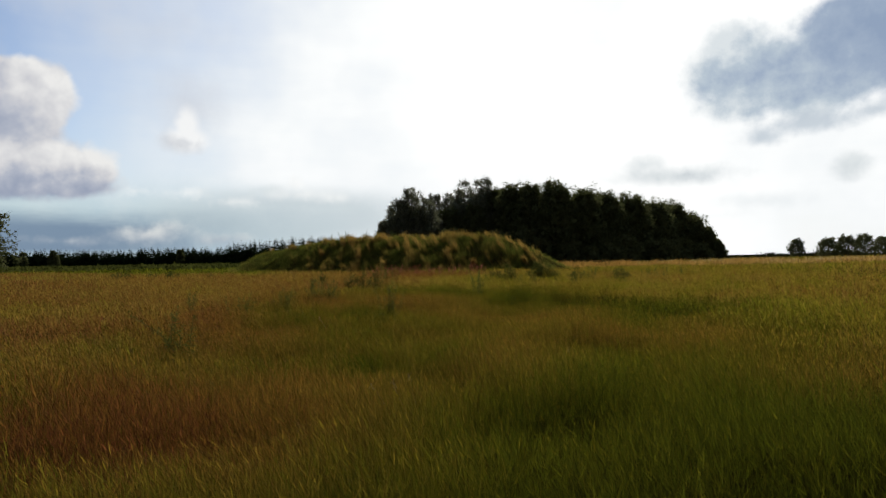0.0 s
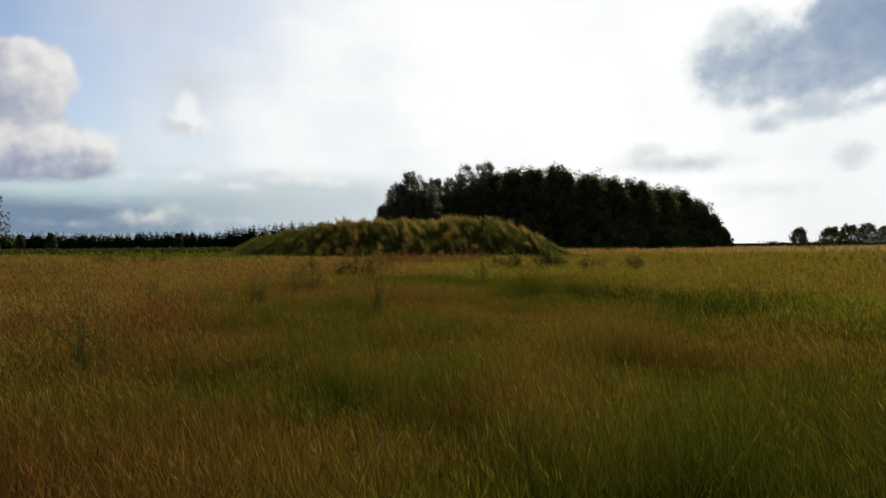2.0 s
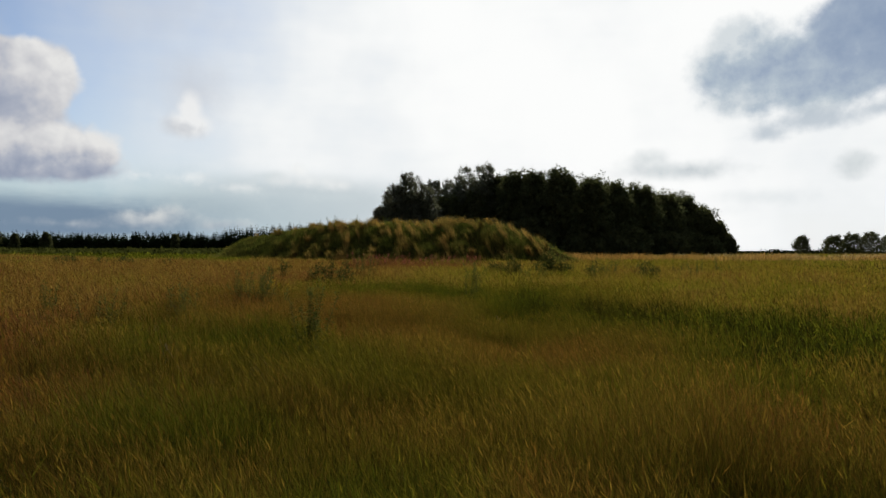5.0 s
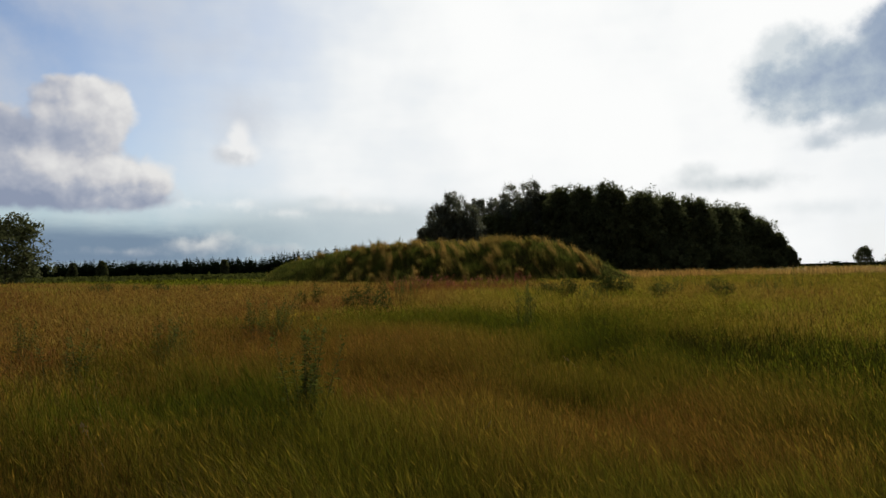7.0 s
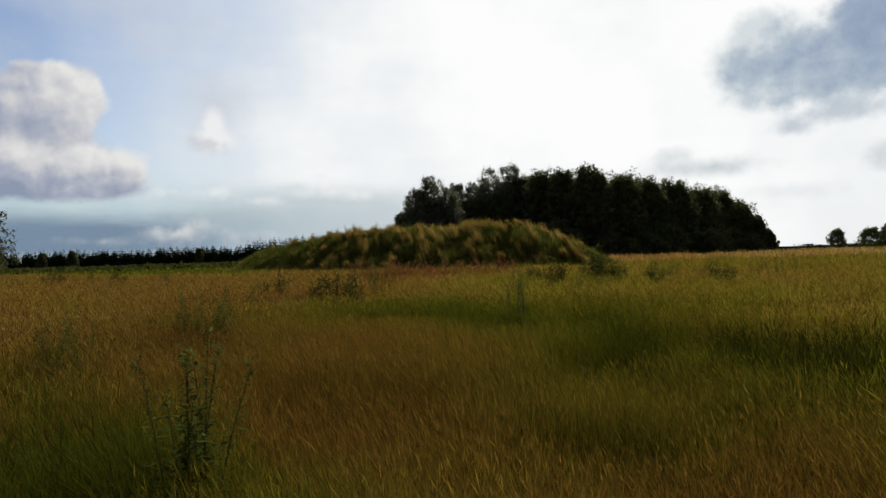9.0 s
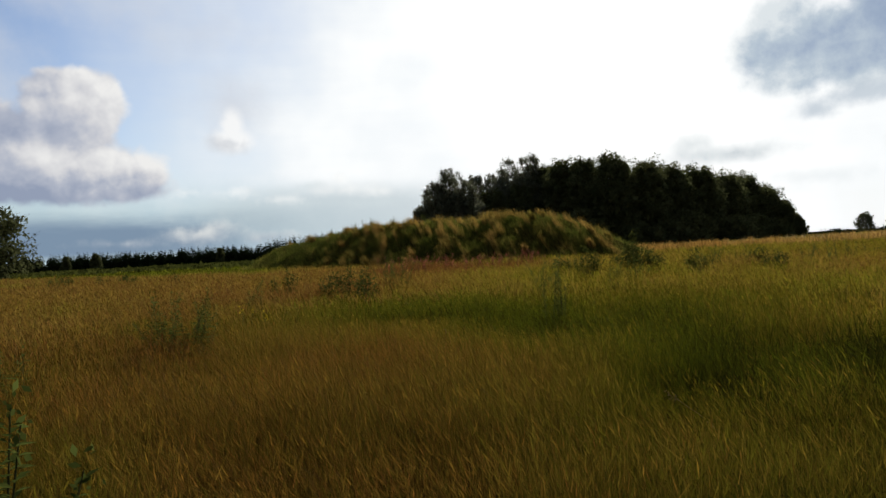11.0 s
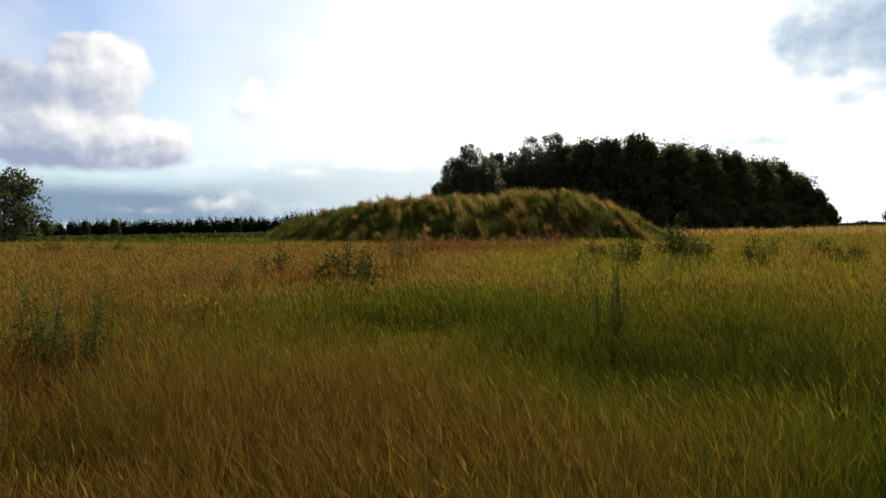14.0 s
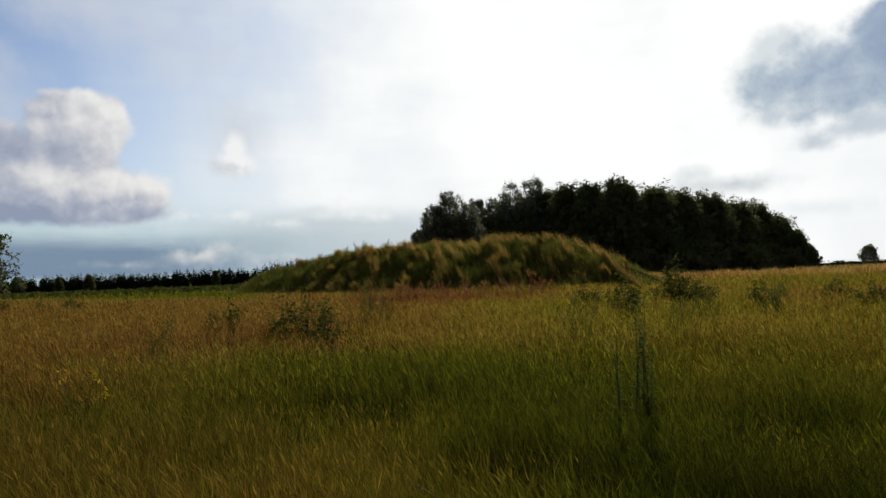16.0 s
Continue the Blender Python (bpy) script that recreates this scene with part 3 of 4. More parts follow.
# green, straw and brown patches; low values also paint shade onto near grass
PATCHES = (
    # x, y, half width, half depth, place on the palette, weight
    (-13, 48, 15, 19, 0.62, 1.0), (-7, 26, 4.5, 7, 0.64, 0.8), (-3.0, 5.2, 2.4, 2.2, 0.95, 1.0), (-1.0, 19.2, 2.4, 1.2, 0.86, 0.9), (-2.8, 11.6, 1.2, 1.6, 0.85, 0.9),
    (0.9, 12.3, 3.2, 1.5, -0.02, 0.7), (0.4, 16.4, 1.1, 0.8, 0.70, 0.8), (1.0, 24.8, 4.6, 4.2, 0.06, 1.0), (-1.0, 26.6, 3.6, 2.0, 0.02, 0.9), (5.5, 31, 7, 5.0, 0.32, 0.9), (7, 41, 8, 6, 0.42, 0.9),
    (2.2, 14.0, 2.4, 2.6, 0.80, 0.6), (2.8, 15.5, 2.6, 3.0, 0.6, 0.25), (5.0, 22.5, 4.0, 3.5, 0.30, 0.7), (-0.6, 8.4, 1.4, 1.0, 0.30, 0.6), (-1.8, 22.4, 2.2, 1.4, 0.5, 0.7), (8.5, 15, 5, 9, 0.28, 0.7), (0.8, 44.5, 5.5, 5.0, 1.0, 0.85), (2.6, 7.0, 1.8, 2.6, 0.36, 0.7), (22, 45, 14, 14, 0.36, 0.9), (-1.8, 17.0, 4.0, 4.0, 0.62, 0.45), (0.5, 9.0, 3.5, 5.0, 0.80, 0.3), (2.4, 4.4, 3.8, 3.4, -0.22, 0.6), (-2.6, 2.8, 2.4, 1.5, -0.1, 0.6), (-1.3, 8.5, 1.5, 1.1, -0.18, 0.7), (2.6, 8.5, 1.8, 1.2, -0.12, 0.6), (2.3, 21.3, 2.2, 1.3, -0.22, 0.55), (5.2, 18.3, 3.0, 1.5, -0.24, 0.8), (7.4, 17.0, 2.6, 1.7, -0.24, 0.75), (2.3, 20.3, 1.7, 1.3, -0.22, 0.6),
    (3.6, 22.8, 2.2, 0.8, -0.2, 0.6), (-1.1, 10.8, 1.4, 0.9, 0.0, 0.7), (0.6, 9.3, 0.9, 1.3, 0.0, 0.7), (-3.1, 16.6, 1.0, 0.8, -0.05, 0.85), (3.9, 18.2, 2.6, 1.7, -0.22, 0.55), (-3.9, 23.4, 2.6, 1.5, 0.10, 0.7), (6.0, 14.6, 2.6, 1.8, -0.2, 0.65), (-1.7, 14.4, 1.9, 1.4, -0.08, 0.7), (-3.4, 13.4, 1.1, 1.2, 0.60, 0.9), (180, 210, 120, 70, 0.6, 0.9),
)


def tint_at(x, y):
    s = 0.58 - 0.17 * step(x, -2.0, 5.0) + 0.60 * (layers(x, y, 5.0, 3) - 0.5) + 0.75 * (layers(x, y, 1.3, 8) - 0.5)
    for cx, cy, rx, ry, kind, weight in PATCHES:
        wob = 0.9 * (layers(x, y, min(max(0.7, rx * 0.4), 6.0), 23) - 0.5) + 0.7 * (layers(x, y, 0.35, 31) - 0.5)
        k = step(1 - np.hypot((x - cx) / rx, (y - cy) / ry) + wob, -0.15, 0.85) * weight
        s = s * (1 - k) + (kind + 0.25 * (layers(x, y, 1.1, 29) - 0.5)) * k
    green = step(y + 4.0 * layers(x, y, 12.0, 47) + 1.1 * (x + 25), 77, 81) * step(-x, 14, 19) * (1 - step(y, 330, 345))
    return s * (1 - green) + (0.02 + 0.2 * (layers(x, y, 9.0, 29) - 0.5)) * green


def path_distance(x, y):
    k = np.clip(y / 17.7, 0, 1)
    return np.hypot(x - 0.6 * k, y - 17.7 * k)


def sow(x0, x1, y0, y1, per_square_metre):
    n = int((x1 - x0) * (y1 - y0) * per_square_metre)
    return rng.uniform(x0, x1, n), rng.uniform(y0, y1, n)


# beaten-down spots in front of taller grass: x, y, half width, half depth
HOLLOWS = (
    (-1.3, 9.9, 1.0, 0.6), (-0.7, 9.2, 0.6, 0.5), (-0.1, 8.4, 0.5, 0.6), (0.3, 7.2, 0.45, 0.7), (0.5, 6.3, 0.5, 0.6), (0.9, 5.3, 0.7, 0.6), (2.1, 9.6, 0.6, 0.4), (3.3, 9.4, 0.8, 0.4), (-2.1, 11.3, 0.7, 0.5), (-4.0, 17.7, 0.8, 0.7), (-2.2, 15.3, 1.0, 0.7),
    (-1.0, 14.1, 0.7, 0.5), (4.4, 19.8, 1.2, 0.6), (4.4, 17.6, 1.0, 0.7), (5.2, 15.4, 1.6, 0.9), (1.7, 15.4, 0.7, 0.4), (1.4, 21.8, 0.7, 0.4), (2.3, 21.0, 0.8, 0.5), (3.3, 19.9, 1.1, 0.6),
    (2.8, 18.0, 0.9, 0.6), (-1.8, 19.0, 0.9, 0.5), (1.1, 21.9, 0.6, 0.4), (2.6, 23.3, 1.1, 0.5), (-0.4, 24.1, 0.9, 0.4), (-2.1, 26.0, 0.9, 0.5), (6.6, 17.0, 1.4, 0.8), (-2.6, 13.0, 0.6, 0.5),
)


def view_distance(x, y):
    """How near the way comes to a spot that still lies ahead of it."""
    return np.maximum(np.maximum(2.6, np.abs(x - 0.5) / 0.66), y - 17.7)


def canopy(x, y):
    """Height of the standing grass, and how far its colour is darkened like shade at the hollows."""
    clump = layers(x, y, 0.8, 5)
    swell = step(layers(x, y * 1.5, 2.2, 14), 0.36, 0.62)
    h = 0.22 + 0.17 * clump + 0.17 * swell
    dimmed = np.zeros(len(x))
    for cx, cy, rx, ry in HOLLOWS:
        wob = 1.6 * (layers(x, y, 1.0, 27) - 0.5) + 0.6 * (layers(x, y, 0.3, 28) - 0.5)
        near = np.hypot((x - cx) / rx, (y - cy + 0.25) / ry) + wob
        far = np.hypot((x - cx) / rx / 1.15, (y - cy - ry) / ry) + wob
        h = h + 0.13 * step(1.2 - far, 0.0, 0.5)
        h = h * (1 - 0.45 * step(1.15 - near, 0.0, 0.9))
        dimmed = np.maximum(dimmed, step(1.35 - np.minimum(near, far), 0.0, 0.8))
    return h, dimmed


def meadow(name, x, y, wide, share, mat, label, two=True, rough=0.24, leaves=0, shift=0.0):
    h, dimmed = canopy(x, y)
    h = h * share * rng.uniform(0.62, 1.22, len(x))
    drift = np.stack([-0.13 + 0.45 * (layers(x, y, 1.2, 15) - 0.5), -0.05 + 0.5 * (layers(x, y, 1.2, 18) - 0.5)], 1)
    lean = drift + rng.normal(size=(len(x), 2)) * rough
    grow = leafy_grass if leaves else blades
    ob = grow(name, x, y, ground_height(x, y) - 0.02, h, wide * rng.uniform(0.5, 1.5, len(x)), lean, tint_at(x, y) - 0.16 * dimmed + shift, mat, leaves or two)
    return tagged(ob, label, "grass", kind="stuff")


def strewn(x0, x1, y0, y1, most, near, far, rate):
    """Spots whose number falls off with the distance from which they are seen, out to where the way never looks."""
    x, y = sow(x0, x1, y0, y1, most)
    d = view_distance(x, y)
    ahead = np.clip(1.0 - (np.abs(x - 0.5) - 1.5 - 0.7 * np.maximum(y, 0)) / 3.0, 0.06, 1.0) * np.clip((y + 1.0) / 3.0, 0.06, 1.0)
    ok = (d >= near) & (d < far) & (rng.uniform(0, 1, len(x)) < rate(d) * ahead)
    return x[ok], y[ok], d[ok]


def make_grass():
    x, y, d = strewn(-5, 6, -5, 24.2, 1400, 0, 6.5, lambda d: np.clip((3.0 / d) ** 1.25, 0, 1) * np.clip((6.5 - d) / 1.5, 0, 1))
    meadow("near_meadow_grass", x, y, 0.0013 + 0.00055 * d, 1.0, SHADED_GRASS, "dense knee-high wild grass, green and straw coloured", True, 0.22, 3)
    # lowest leaves shifted darker, painting in the shade under the stalks
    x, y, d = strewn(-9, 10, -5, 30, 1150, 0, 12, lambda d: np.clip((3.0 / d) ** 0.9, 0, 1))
    meadow("low_meadow_grass", x, y, 0.006 + 0.0008 * d, 0.56, SHADED_GRASS, "short broad-leaved grass under the taller stalks, its colour darkened as shade", False, 0.35, 0, -0.32)
    x, y, d = strewn(-34, 36, -10, 52, 400, 4.5, 34, lambda d: np.clip((5.6 / d) ** 1.3, 0, 1) * np.clip((d - 4.5) / 1.5, 0, 1))
    # same grass in two colour sets: shaded near the way, sunlit farther off
    sunlit = rng.uniform(0, 1, len(x)) < step(d, 5.5, 13.0)
    for name, some, mat, words in (("meadow_grass", ~sunlit, SHADED_GRASS, "tall leafy meadow grass in green and brown patches"), ("ripe_meadow_grass", sunlit, GRASS, "ripening meadow grass coloured bright as if sunlit, in green and golden patches")):
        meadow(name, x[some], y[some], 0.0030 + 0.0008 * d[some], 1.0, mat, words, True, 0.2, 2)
    x, y = sow(-110, 110, -40, 125, 12)
    d = path_distance(x, y)
    ok = (d > 16) & (rng.uniform(0, 1, len(x)) < np.clip(1.0 - (np.abs(x) - 8 - 0.8 * y) / 25.0, 0.1, 1.0)) & (mound_height(x, y) < ground_height(x, y) + 0.05)
    x, y, d = x[ok], y[ok], d[ok]
    meadow("far_meadow_grass", x, y, 0.010 + 0.0008 * d, 1.05, GRASS, "golden and green meadow grass running to the woods", False)
    x, y = sow(-330, 420, 110, 520, 0.28)
    right = (x > 45 + 14 * layers(x, y, 20.0, 77)) & (y > 200 + 40 * layers(x, y, 30.0, 78))
    for name, some, mat, words in (("distant_grass", ~right, GRASS, "distant green and straw coloured grassland"), ("pale_far_field", right, REED, "pale ripe field reaching to the far hedge")):
        n = int(some.sum())
        kind = tint_at(x[some], y[some]) if mat is GRASS else 0.75 + 0.3 * layers(x[some], y[some], 25.0, 79)
        ob = blades(name, x[some], y[some], ground_height(x[some], y[some]), 0.6 * rng.uniform(0.5, 1.2, n), np.full(n, 0.55), rng.normal(size=(n, 2)) * 0.3, kind, mat, False)
        tagged(ob, words, "grass", kind="stuff")


def make_seed_heads():
    x, y, d = strewn(-26, 28, -3, 50, 420, 0, 34, lambda d: np.clip((3.6 / d) ** 1.15, 0, 1))
    kind = tint_at(x, y) + 0.06
    ok = rng.uniform(0, 1, len(x)) < (0.3 + 0.7 * step(layers(x, y, 1.5, 111), 0.3, 0.6)) * (0.04 + 0.96 * step(kind, 0.05, 0.5))
    x, y, d, kind = x[ok], y[ok], d[ok], kind[ok]
    n = len(x)
    h = canopy(x, y)[0] * rng.uniform(0.85, 1.25, n)
    bend = np.stack([-0.20 + 0.6 * (layers(x, y, 1.2, 15) - 0.5), 0.7 * (layers(x, y, 1.2, 18) - 0.5)], 1) + rng.normal(size=(n, 2)) * 0.18
    root = np.stack([x, y, ground_height(x, y)], 1)
    top = root + np.stack([bend[:, 0] * h, bend[:, 1] * h, h * 0.95], 1)
    aim = np.stack([bend[:, 0] * 1.6 - 0.12, bend[:, 1] * 1.6, 0.8 + 0 * h], 1)
    aim /= np.linalg.norm(aim, axis=1, keepdims=True)
    turn = rng.uniform(0, math.pi, n)
    side = np.stack([np.cos(turn), np.sin(turn), 0 * turn], 1)
    long, thick, thin = rng.uniform(0.04, 0.10, n)[:, None], (rng.uniform(0.0006, 0.0014, n) + 0.00045 * d)[:, None], (0.0006 + 0.0002 * d)[:, None]
    verts = np.stack([root - side * thin, root + side * thin, top, top + aim * long * 0.4 + side * thick, top + aim * long, top + aim * long * 0.4 - side * thick], 1).reshape(-1, 3)
    k = np.arange(n)[:, None] * 6
    me = mesh_from("seeding_grass", verts, [k + np.array([[0, 1, 2]]), k + np.array([[2, 3, 4, 5]])], PLUME, np.repeat(kind, 6))
    tagged(new("seeding_grass", me), "thin straw stalks with golden and reddish seed heads", "grass", kind="stuff")


def make_reeds():
    x, y = sow(9, 100, 60, 100, 34)
    clump = layers(x, y, 2.6, 63)
    ok = (y > 64 + 7 * layers(x, y, 8.0, 61) + 0.10 * x) & (mound_height(x, y) < ground_height(x, y) + 0.2)
    ok &= rng.uniform(0, 1, len(x)) < (0.15 + 0.85 * step(86 + 0.10 * x - y, 0.0, 6.0)) * (0.12 + 0.88 * step(clump, 0.38, 0.58))
    x, y, clump = x[ok], y[ok], clump[ok]
    n = len(x)
    pale = 0.36 + 0.26 * step(x, 20, 42) + 0.20 * step(y, 74, 95) + 0.4 * (layers(x, y, 5.0, 71) - 0.5)
    tall = (0.28 + 0.55 * step(clump, 0.35, 0.75)) * rng.uniform(0.5, 1.25, n)
    ob = blades("golden_reed_grass", x, y, ground_height(x, y) - 0.02, tall, rng.uniform(0.025, 0.06, n), np.array([-0.12, 0.0]) + rng.normal(size=(n, 2)) * 0.22, pale, REED, True)
    tagged(ob, "tall golden reed grass along the foot of the grove", "grass", kind="stuff")


def make_mound_grass():
    x, y = sow(-36, 19, 52, 112, 300)
    run = CREST_B - CREST_A
    back = step((x - CREST_A[0]) * run[1] - (y - CREST_A[1]) * run[0], -60.0, 60.0)
    z = mound_height(x, y)
    ok = (z > ground_height(x, y) - 0.04) & (rng.uniform(0, 1, len(x)) < 0.15 + 0.85 * (1 - back))
    x, y, z = x[ok], y[ok], z[ok]
    n = len(x)
    tuft = layers(x + 0.4 * z, y, 1.5, 81)
    streak = step(layers(x + 0.40 * z, y * 0.14, 0.36, 83), 0.50, 0.64) * step(layers(x + 0.3 * z, y * 0.4, 1.6, 85) + 0.05 * z, 0.40, 0.66) * (0.25 + 0.75 * step(x, -17, -6))
    h = (0.26 + 0.34 * step(tuft, 0.3, 0.75) + 0.40 * streak) * rng.uniform(0.5, 1.25, n)
    lean = np.stack([-0.28 + 0.4 * (tuft - 0.5) - 0.1 * streak, -0.1 + 0 * x], 1) + rng.normal(size=(n, 2)) * 0.16
    kind = 0.17 + 0.35 * (layers(x, y, 5.0, 95) - 0.5) + 0.4 * (layers(x, y, 0.9, 96) - 0.5) + 0.46 * streak + 0.25 * step(1.1 - z, 0.0, 1.0) * layers(x, y, 2.0, 97)
    ob = blades("mound_grass", x, y, z - 0.04, h, rng.uniform(0.013, 0.036, n), lean, kind, MOUND_GRASS, False)
    tagged(ob, "long windblown green and golden grass covering the mound", "grass", kind="stuff")


def make_mound_tussocks():
    """Golden plumed tussocks, each a fan of long blades blown over to one side."""
    r = np.random.default_rng(63)
    spots = []
    while len(spots) < 46:
        x, y = r.uniform(-24, 15), r.uniform(54, 94)
        z = float(mound_height(np.array(x), np.array(y)))
        if z > 0.35 and r.uniform() < 0.12 + 0.88 * (z > 3.0) and (x - CREST_A[0]) * 28 + (y - CREST_A[1]) * 26 < 60 and all(math.hypot(x - a, y - b) > 1.1 for a, b, _ in spots):
            spots.append((x, y, z))
    x, y, z, h, w, lx, ly, kind = [], [], [], [], [], [], [], []
    for a, b, _ in spots:
        m = int(r.uniform(90, 200))
        big = r.uniform(0.55, 1.0)
        wide = 0.06 + 0.09 * big
        ox, oy = r.normal(size=m) * wide, r.normal(size=m) * wide * 0.8
        x.append(a + ox)
        y.append(b + oy)
        h.append((0.4 + 0.6 * big) * r.uniform(0.55, 1.15, m))
        w.append(r.uniform(0.012, 0.028, m))
        lx.append(r.uniform(-0.45, -0.22) + ox * 0.3 + r.normal(size=m) * 0.07)
        ly.append(-0.12 + oy * 0.5 + r.normal(size=m) * 0.12)
        kind.append(np.full(m, r.uniform(0.4, 0.72)) + r.normal(size=m) * 0.06)
    x, y, h, w, kind = (np.concatenate(some) for some in (x, y, h, w, kind))
    lean = np.stack([np.concatenate(lx), np.concatenate(ly)], 1)
    ob = blades("mound_tussocks", x, y, mound_height(x, y) - 0.05, h, w, lean, kind, MOUND_GRASS, True)
    tagged(ob, "golden plumed tussocks blown over on the mound", "grass", kind="stuff")


make_ground()
make_mound()
make_grass()
make_seed_heads()
make_reeds()
make_mound_grass()
make_mound_tussocks()

# ---- grove behind the mound ----
GROVE = (
    # x, y, height, half width, kind
    (-3.2, 120, 12.8, 3.2, 1), (-0.9, 121, 14.7, 3.4, 1), (1.8, 122, 12.6, 3.0, 1), (-5.4, 121, 8.8, 2.6, 1), (-1.0, 123.5, 12.4, 5.0, 3), (8.2, 131, 13.6, 4.6, 3), (12.2, 134, 14.6, 3.8, 0), (14.8, 130, 16.2, 3.2, 0), (11.4, 128, 14.2, 3.2, 3), (2.8, 127, 9.8, 4.0, 3), (3.4, 132, 15.0, 2.8, 2), (6.6, 134, 15.6, 3.0, 2), (9.3, 132, 17.2, 3.4, 2), (13.0, 130, 17.2, 3.6, 1), (17.5, 125, 16.0, 4.0, 0),
    (20.6, 122, 15.8, 3.8, 0), (24.2, 118, 15.6, 5.0, 0), (29.8, 120, 14.5, 4.6, 0), (35, 125, 14.2, 4.8, 0), (41.3, 130, 14.0, 5.0, 0),
    (48.5, 138, 13.6, 5.4, 0), (56.0, 148, 13.9, 5.6, 0), (61.0, 150, 11.6, 4.6, 0), (63.8, 149, 8.2, 3.0, 0), (66.6, 150, 5.0, 2.4, 0),
    (1.5, 129, 11.0, 3.4, 1), (6.2, 128, 11.5, 3.4, 0), (10.8, 127, 12.5, 3.4, 0), (3, 147, 12.5, 5, 0), (10, 146, 13.5, 6, 0), (20, 142, 14, 7, 0), (33, 142, 13.4, 7, 0), (45, 152, 13, 7, 0), (-4, 136, 10.5, 5, 0),
)
KINDS = (
    (OAK_LEAF, BARK, 0.0, 1, "dark broadleaved tree in a dense grove"),
    (BIRCH_LEAF, BARK, 0.25, 2, "grey-green bushy tree at the grove's edge"),
    (BIRCH_LEAF, PALE_BARK, 0.3, 4, "thin many-stemmed birch with sparse leaves"),
    (BIRCH_LEAF, BARK, 0.0, 2, "broad grey-green tree with a dense crown"),
)
for i, (x, y, h, wide, kind) in enumerate(GROVE):
    leaf, bark, airy, stems, words = KINDS[kind]
    ob = tree("tree", x, y, h, wide, 100 + i, words, leaf, bark, 0.02, (190 if wide > 3.5 else 140) if y < 140 or x > 50 else 50, 120 if kind in (1, 2) else 58, 0.125 if kind in (1, 2) else 0.175, airy, stems, core=3.0)
    ob["group"] = "trees of the grove"
for i, (x, y, h) in enumerate(((5, 138, 10.5), (12, 140, 12.0), (19, 137, 12.5), (26, 133, 12.5), (33, 135, 12.0), (40, 140, 11.5), (47, 146, 11.0), (54, 154, 10.5))):
    ob = tree("tree", x, y, h, 5.5, 260 + i, "broad dark tree deep inside the grove", OAK_LEAF, BARK, 0.0, 60, 60, 0.42)
    ob["group"] = "trees of the grove"
for i in range(19):
    u = (i - 3) / 15
    x, y = 6 + 56 * u, 119 - 6 * math.sin(u * 3.1) + 30 * u * u
    ob = tree("undergrowth_bush", x + rng.normal() * 1.0, y - 2, 6.0 - 2.4 * abs(u) + rng.normal() * 0.7, 3.6, 300 + i, "dark leafy bush at the foot of the grove", OAK_LEAF, BARK, 0.0, 40, 55, 0.28)
    tagged(ob, category="bush", group="bushes under the grove")

# ---- far woods ----


def conifer_wood(name, spots, heights, label, mat=NEEDLES, needles=56):
    r = np.random.default_rng(5)
    verts, faces, base = [], [], 0
    for (x, y), h in zip(spots, heights):
        k = r.uniform(0, 1, needles) ** 1.1
        wide = h * r.uniform(0.24, 0.36)
        layer = np.round(k * 9) / 9 * 0.6 + k * 0.4
        out = wide * (1 - layer) ** 0.7 * r.uniform(0.3, 1.1, needles) + 0.08
        a = r.uniform(0, 2 * math.pi, needles)
        c = np.stack([x + out * np.cos(a), y + out * np.sin(a), h * layer], 1)
        v, f = leaf_quads(c, 1.5 * (1.1 - layer), r, 0.5)
        lead, q = tube([(x, y, 0), (x, y, h * 0.6), (x, y, h)], [0.16, 0.1, 0.05], 4)
        verts += [v, lead]
        faces += [f + base, q + base + len(v)]
        base += len(v) + len(lead)
    return tagged(new(name, mesh_from(name, np.concatenate(verts), [np.concatenate(faces)], mat)), label, "forest", kind="stuff")


n = 1100
wx, wy = rng.uniform(-330, -20, n), rng.uniform(328, 346, n)
wh = 7.5 + 2.4 * rng.uniform(0, 1, n) ** 2 + 1.6 * (layers(wx, wy, 30.0, 33) - 0.5) + 2.6 * step(wx, -98, -88) + 1.8 * step(wx, -88, -62)
conifer_wood("conifer_forest", list(zip(wx, wy)), wh, "dark line of distant spruce forest")
for i, (x, y, h, wide) in enumerate(((-111.6, 326, 8.8, 2.6), (-168, 322, 8.8, 3.6), (-182, 322, 8.4, 3.0), (-200, 320, 8.6, 4.2), (-214, 322, 8.2, 3.4))):
    ob = tree("forest_edge_tree", x, y, h, wide, 500 + i, "rounded green tree before the distant forest", OAK_LEAF, BARK, 0.03, 40, 50, 0.45, pointed=0.55)
    ob["group"] = "forest edge trees"

# low scrub before the forest
n = 2600
sx, sy = rng.uniform(-290, -22, n), rng.uniform(150, 325, n)
ok = (sx > -0.85 * sy - 25) & (sx < -0.14 * sy)
sx, sy = sx[ok], sy[ok]
spots = np.repeat(np.stack([sx, sy, 0 * sx], 1), 14, 0)
spots += rng.normal(size=spots.shape) * np.array([1.2, 1.0, 0.0])
spots[:, 2] = rng.uniform(0.1, 1.5, len(spots)) * (0.4 + 0.8 * np.repeat(layers(sx, sy, 9.0, 51), 14))
v, f = leaf_quads(spots, 0.5, rng)
tagged(new("scrub", mesh_from("scrub", v, [f], SHRUB_LEAF)), "low green scrub before the distant forest", "scrub", kind="stuff")

# big tree at the forest's near corner
tree("tree", -88.5, 138, 14.2, 7.2, 611, "large dark green willow standing alone", OAK_LEAF, BARK, 0.04, 90, 80, 0.36, 0.15, 2)

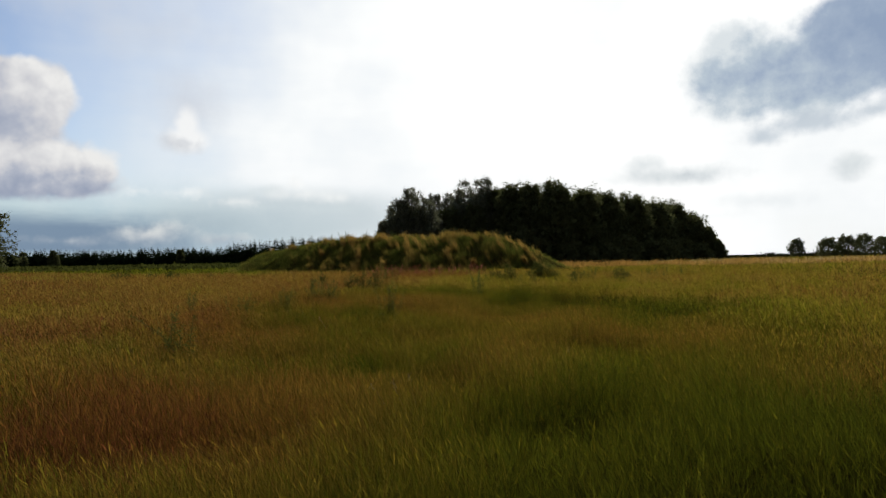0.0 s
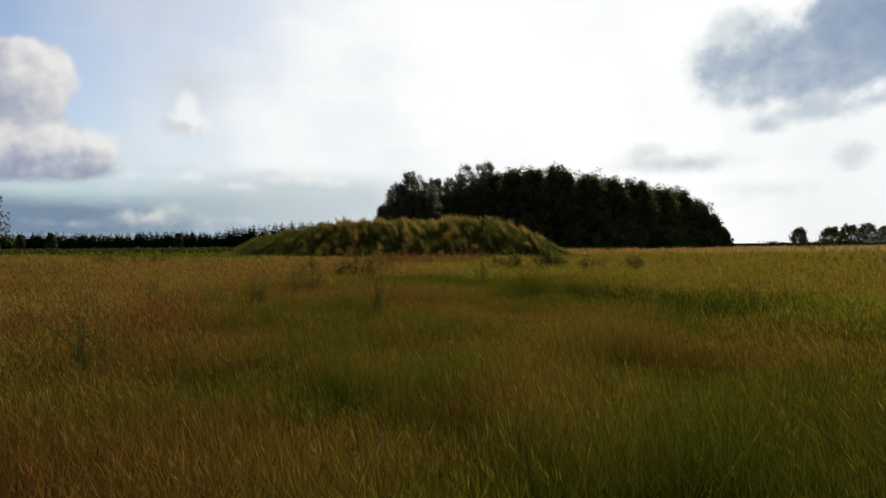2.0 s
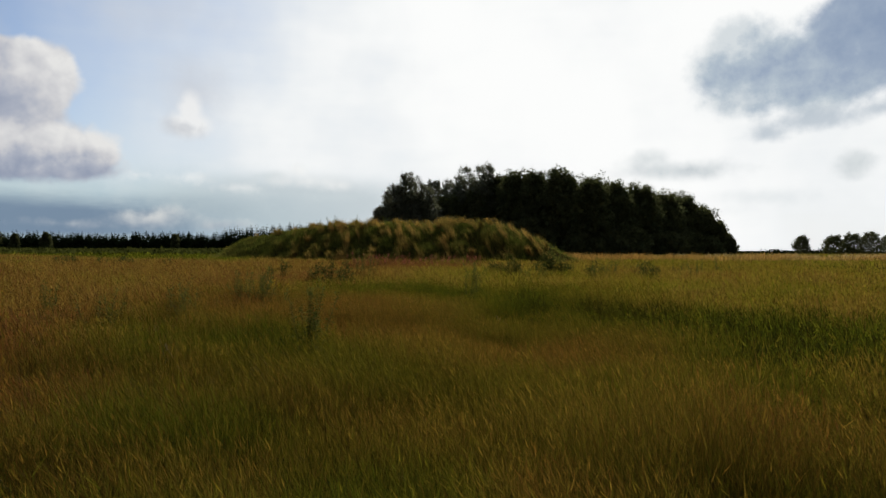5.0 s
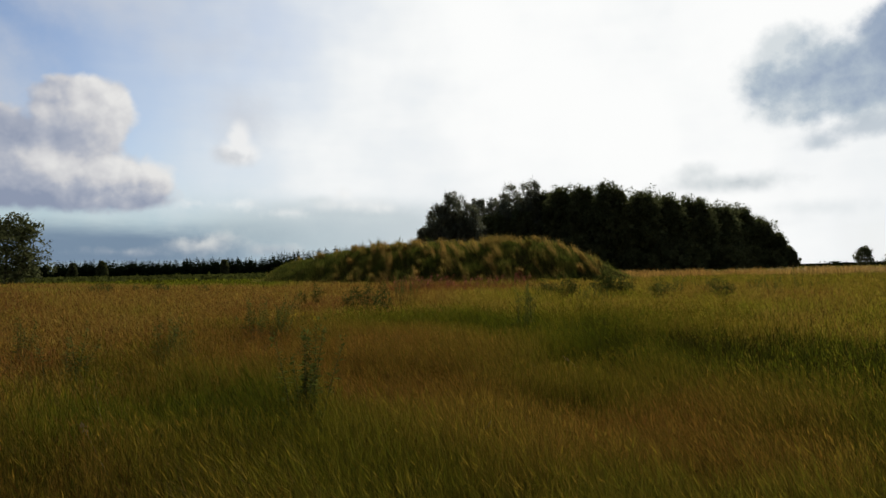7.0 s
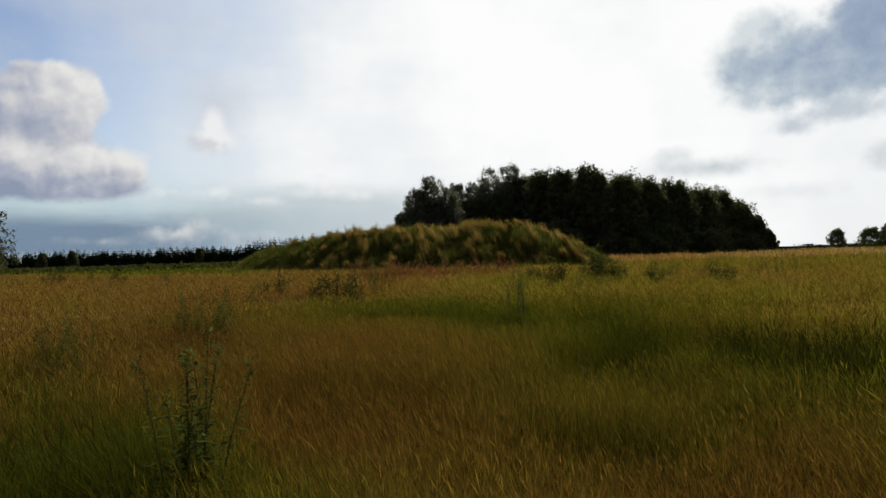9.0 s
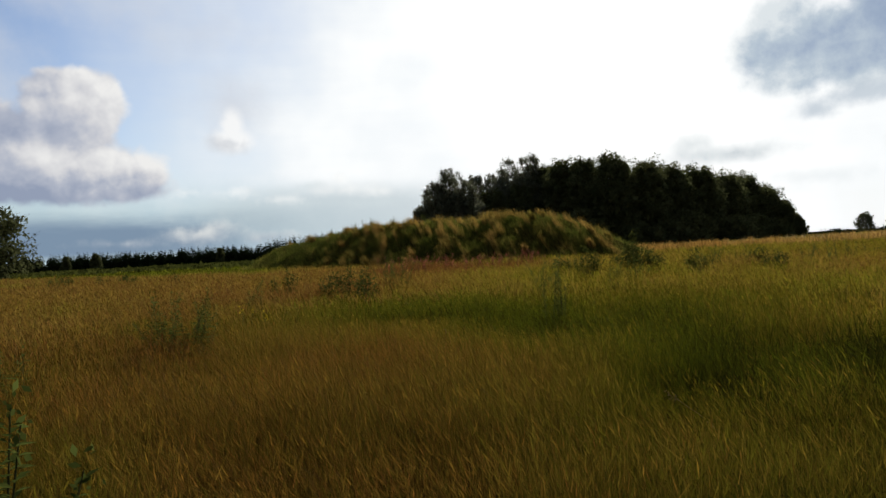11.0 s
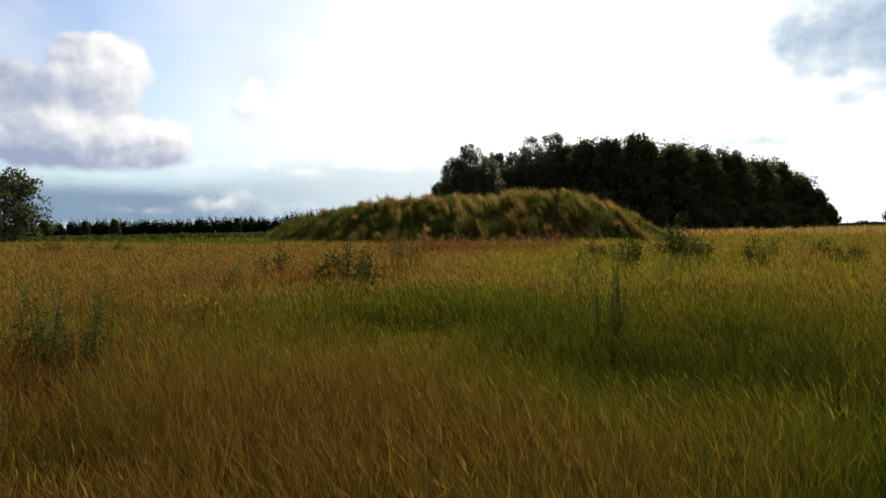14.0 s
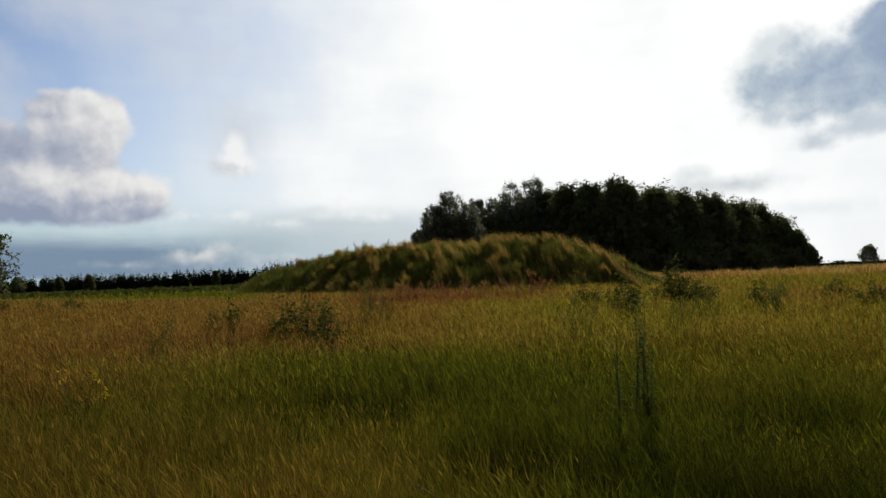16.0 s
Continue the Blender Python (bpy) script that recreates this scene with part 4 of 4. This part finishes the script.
# far trees and hedges beyond the reeds
for i, (x, y, h, wide) in enumerate(((284, 500, 16.0, 6.4), (302, 490, 15.5, 8), (314, 488, 17.5, 8), (326, 486, 18.0, 9), (340, 484, 15.5, 9), (356, 484, 16, 9), (374, 484, 15, 9))):
    ob = tree("far_tree", x, y, h, wide, 700 + i, "dark rounded tree on the far field edge", OAK_LEAF, BARK, 0.0, 90, 45, 0.5, core=1.3)
    ob["group"] = "far field trees"
n = 900
hx = rng.uniform(150, 420, n)
hy = 520 + rng.normal(size=n) * 4
spots = np.repeat(np.stack([hx, hy, 0 * hx], 1), 12, 0) + rng.normal(size=(n * 12, 3)) * np.array([1.8, 1.5, 0])
spots[:, 2] = ground_height(spots[:, 0], spots[:, 1]) + rng.uniform(0, 1, len(spots)) ** 1.5 * (1.6 + 6.5 * np.repeat(layers(hx, hy * 0, 16.0, 57), 12) ** 1.5)
v, f = leaf_quads(spots, 0.8, rng)
tagged(new("hedge", mesh_from("hedge", v, [f], NEEDLES)), "dark far hedge along the pale fields", "hedge", kind="stuff")

# ---- herbs and shrubs of the meadow ----
HERBS = (
    # x, y, height, stems, spread
    (-0.60, 14.4, 1.04, 12, 0.12), (-2.75, 21.2, 1.0, 4, 0.16), (-3.0, 21.3, 0.98, 5, 0.22), (-3.25, 21.4, 1.0, 4, 0.16), (-3.6, 18.2, 0.92, 3, 0.14), (-3.5, 18.8, 0.86, 3, 0.2),
    (1.98, 23.2, 1.10, 3, 0.12), (2.16, 23.5, 0.9, 2, 0.10), (-3.5, 10.2, 0.9, 6, 0.34), (-4.5, 17.4, 0.85, 3, 0.3), (-6.4, 19.5, 0.8, 3, 0.2), (-1.3, 34.5, 1.35, 6, 0.3),
    (-1.8, 35.2, 1.3, 5, 0.3), (2.65, 30.3, 0.9, 5, 0.3), (5.4, 31, 0.85, 4, 0.3), (13.3, 37, 0.95, 5, 0.4), (15.5, 39, 0.9, 4, 0.4), (11.0, 38.5, 0.9, 5, 0.4), (4.5, 30, 0.8, 4, 0.3), (-4.4, 29, 0.85, 3, 0.3),
    (9.2, 36.6, 0.9, 4, 0.25), (9.8, 37.4, 0.85, 4, 0.3), (12.0, 35.5, 0.85, 4, 0.3), (7.7, 33.5, 0.75, 4, 0.25),
)
for i, (x, y, h, stems, spread) in enumerate(HERBS):
    ob = weed("meadow_herb", x, y, h, 800 + i, "upright grey-green meadow herb with leafy stalks", stems + (2 if stems < 6 else 0), spread, size=0.034 if stems > 9 else 0.028 if spread < 0.13 else 0.040)
    ob["group"] = "meadow herbs"
for i, (k, off, h) in enumerate(((0.40, 0.6, 0.8), (0.49, -0.2, 1.0), (0.515, 0.5, 0.8), (0.60, 0.0, 1.1), (0.615, -0.5, 0.9), (0.70, 0.3, 0.9), (0.80, -0.2, 0.7))):
    x, y = (CREST_A + (CREST_B - CREST_A) * k + off).tolist()
    ob = weed("mound_herb", x, y, h + 0.35, 840 + i, "dark herb sticking out of the mound's crest", 5, 0.3, size=0.06, z=float(mound_height(np.array(x), np.array(y))) - 0.05)
    ob["group"] = "mound herbs"
for i, (x, y) in enumerate(((-2.9, 24.0),)):
    ob = weed("yellow_herb", x, y, 0.56, 860 + i, "short herb with small yellow flowers in the grass", 3, 0.15, heads=YELLOW, words="yellow flower heads")
    ob["group"] = "yellow herbs"
r = np.random.default_rng(44)
for i in range(26):
    x, y = r.uniform(-3.0, 4.0), r.uniform(43.0, 47.5)
    ob = weed("rosy_herb", x, y, r.uniform(0.75, 1.0), 1000 + i, "tall reddish flowering herb before the mound", 5, 0.4, leaf=RUSSET, size=0.05, heads=ROSY)
    ob["group"] = "rosy herbs"
SHRUBS = (
    # x, y, height, half width
    (6.65, 36.9, 1.55, 0.60), (7.35, 36.8, 0.95, 0.45), (6.2, 36.8, 0.95, 0.4), (8.42, 35.5, 0.95, 0.45), (4.55, 34.3, 1.15, 0.50), (3.97, 36.5, 0.92, 0.50), (-1.86, 30.1, 1.08, 0.32), (-2.5, 31.5, 1.15, 0.42),
    (-3.1, 32.0, 1.0, 0.35), (-4.6, 33.2, 0.98, 0.28), (-5.1, 33.4, 0.8, 0.22), (10.4, 34.2, 0.78, 0.45), (11.0, 36.8, 0.8, 0.5), (-20.5, 48, 0.95, 0.7), (-18.6, 48.5, 0.85, 0.4), (-17.2, 48.5, 0.9, 0.5), (-14.5, 48, 0.8, 0.3),
)
for i, (x, y, h, wide) in enumerate(SHRUBS):
    ob = shrub("shrub", x, y, h, wide, 900 + i, "small dark green shrub standing in the meadow", stems=12 if wide > 0.44 else 8, leaves=int((1700 if wide > 0.44 else 1000) * h * wide), size=0.042)
    ob["group"] = "meadow shrubs"

# ---- dry stalks ----


def dry_stalk(x, y, length, turn, tilt, seed):
    r = np.random.default_rng(seed)
    top = new("dry_stalk")
    top.location = (x, y, float(ground_height(np.array(x), np.array(y))))
    tagged(top, "pale dry grass stalk bent over the meadow", "stalk", "dry stalks")
    way = np.array([math.cos(turn) * math.sin(tilt), math.sin(turn) * math.sin(tilt), math.cos(tilt)])
    line = [way * length * u + np.array([0, 0, -0.10 * length * u * u - 0.02 * (u == 0)]) + r.normal(size=3) * 0.004 for u in np.linspace(0, 1, 8)]
    v, f = tube(line, np.linspace(0.0035, 0.0015, 8), 5)
    part("stem", v, [f], STRAW, top)
    c = np.array(line[-1]) + r.normal(size=(26, 3)) * 0.012 - way * (r.uniform(0, 0.12, 26) * length)[:, None]
    v, f = leaf_quads(c, 0.011, r)
    tagged(part("seed_head", v, [f], STRAW, top), kind="stuff")


STRAW = bark_material("straw", (0.20, 0.14, 0.06), (0.42, 0.32, 0.16))
for i, (x, y, length, turn, tilt) in enumerate(((-0.15, 6.3, 0.62, 3.6, 0.55), (-0.05, 6.2, 0.60, 3.4, 0.35), (0.0, 6.4, 0.58, 2.6, 0.2), (0.9, 21.0, 0.7, 3.3, 0.8), (-0.6, 20.2, 0.6, 2.9, 1.0), (1.6, 8.4, 0.6, 0.5, 0.6), (-1.6, 13.2, 0.62, 2.8, 0.6), (-2.2, 14.2, 0.7, 2.4, 0.5), (0.6, 13.6, 0.55, 0.4, 0.7), (2.4, 17.2, 0.6, 2.9, 0.8))):
    dry_stalk(x, y, length, turn, tilt, 950 + i)
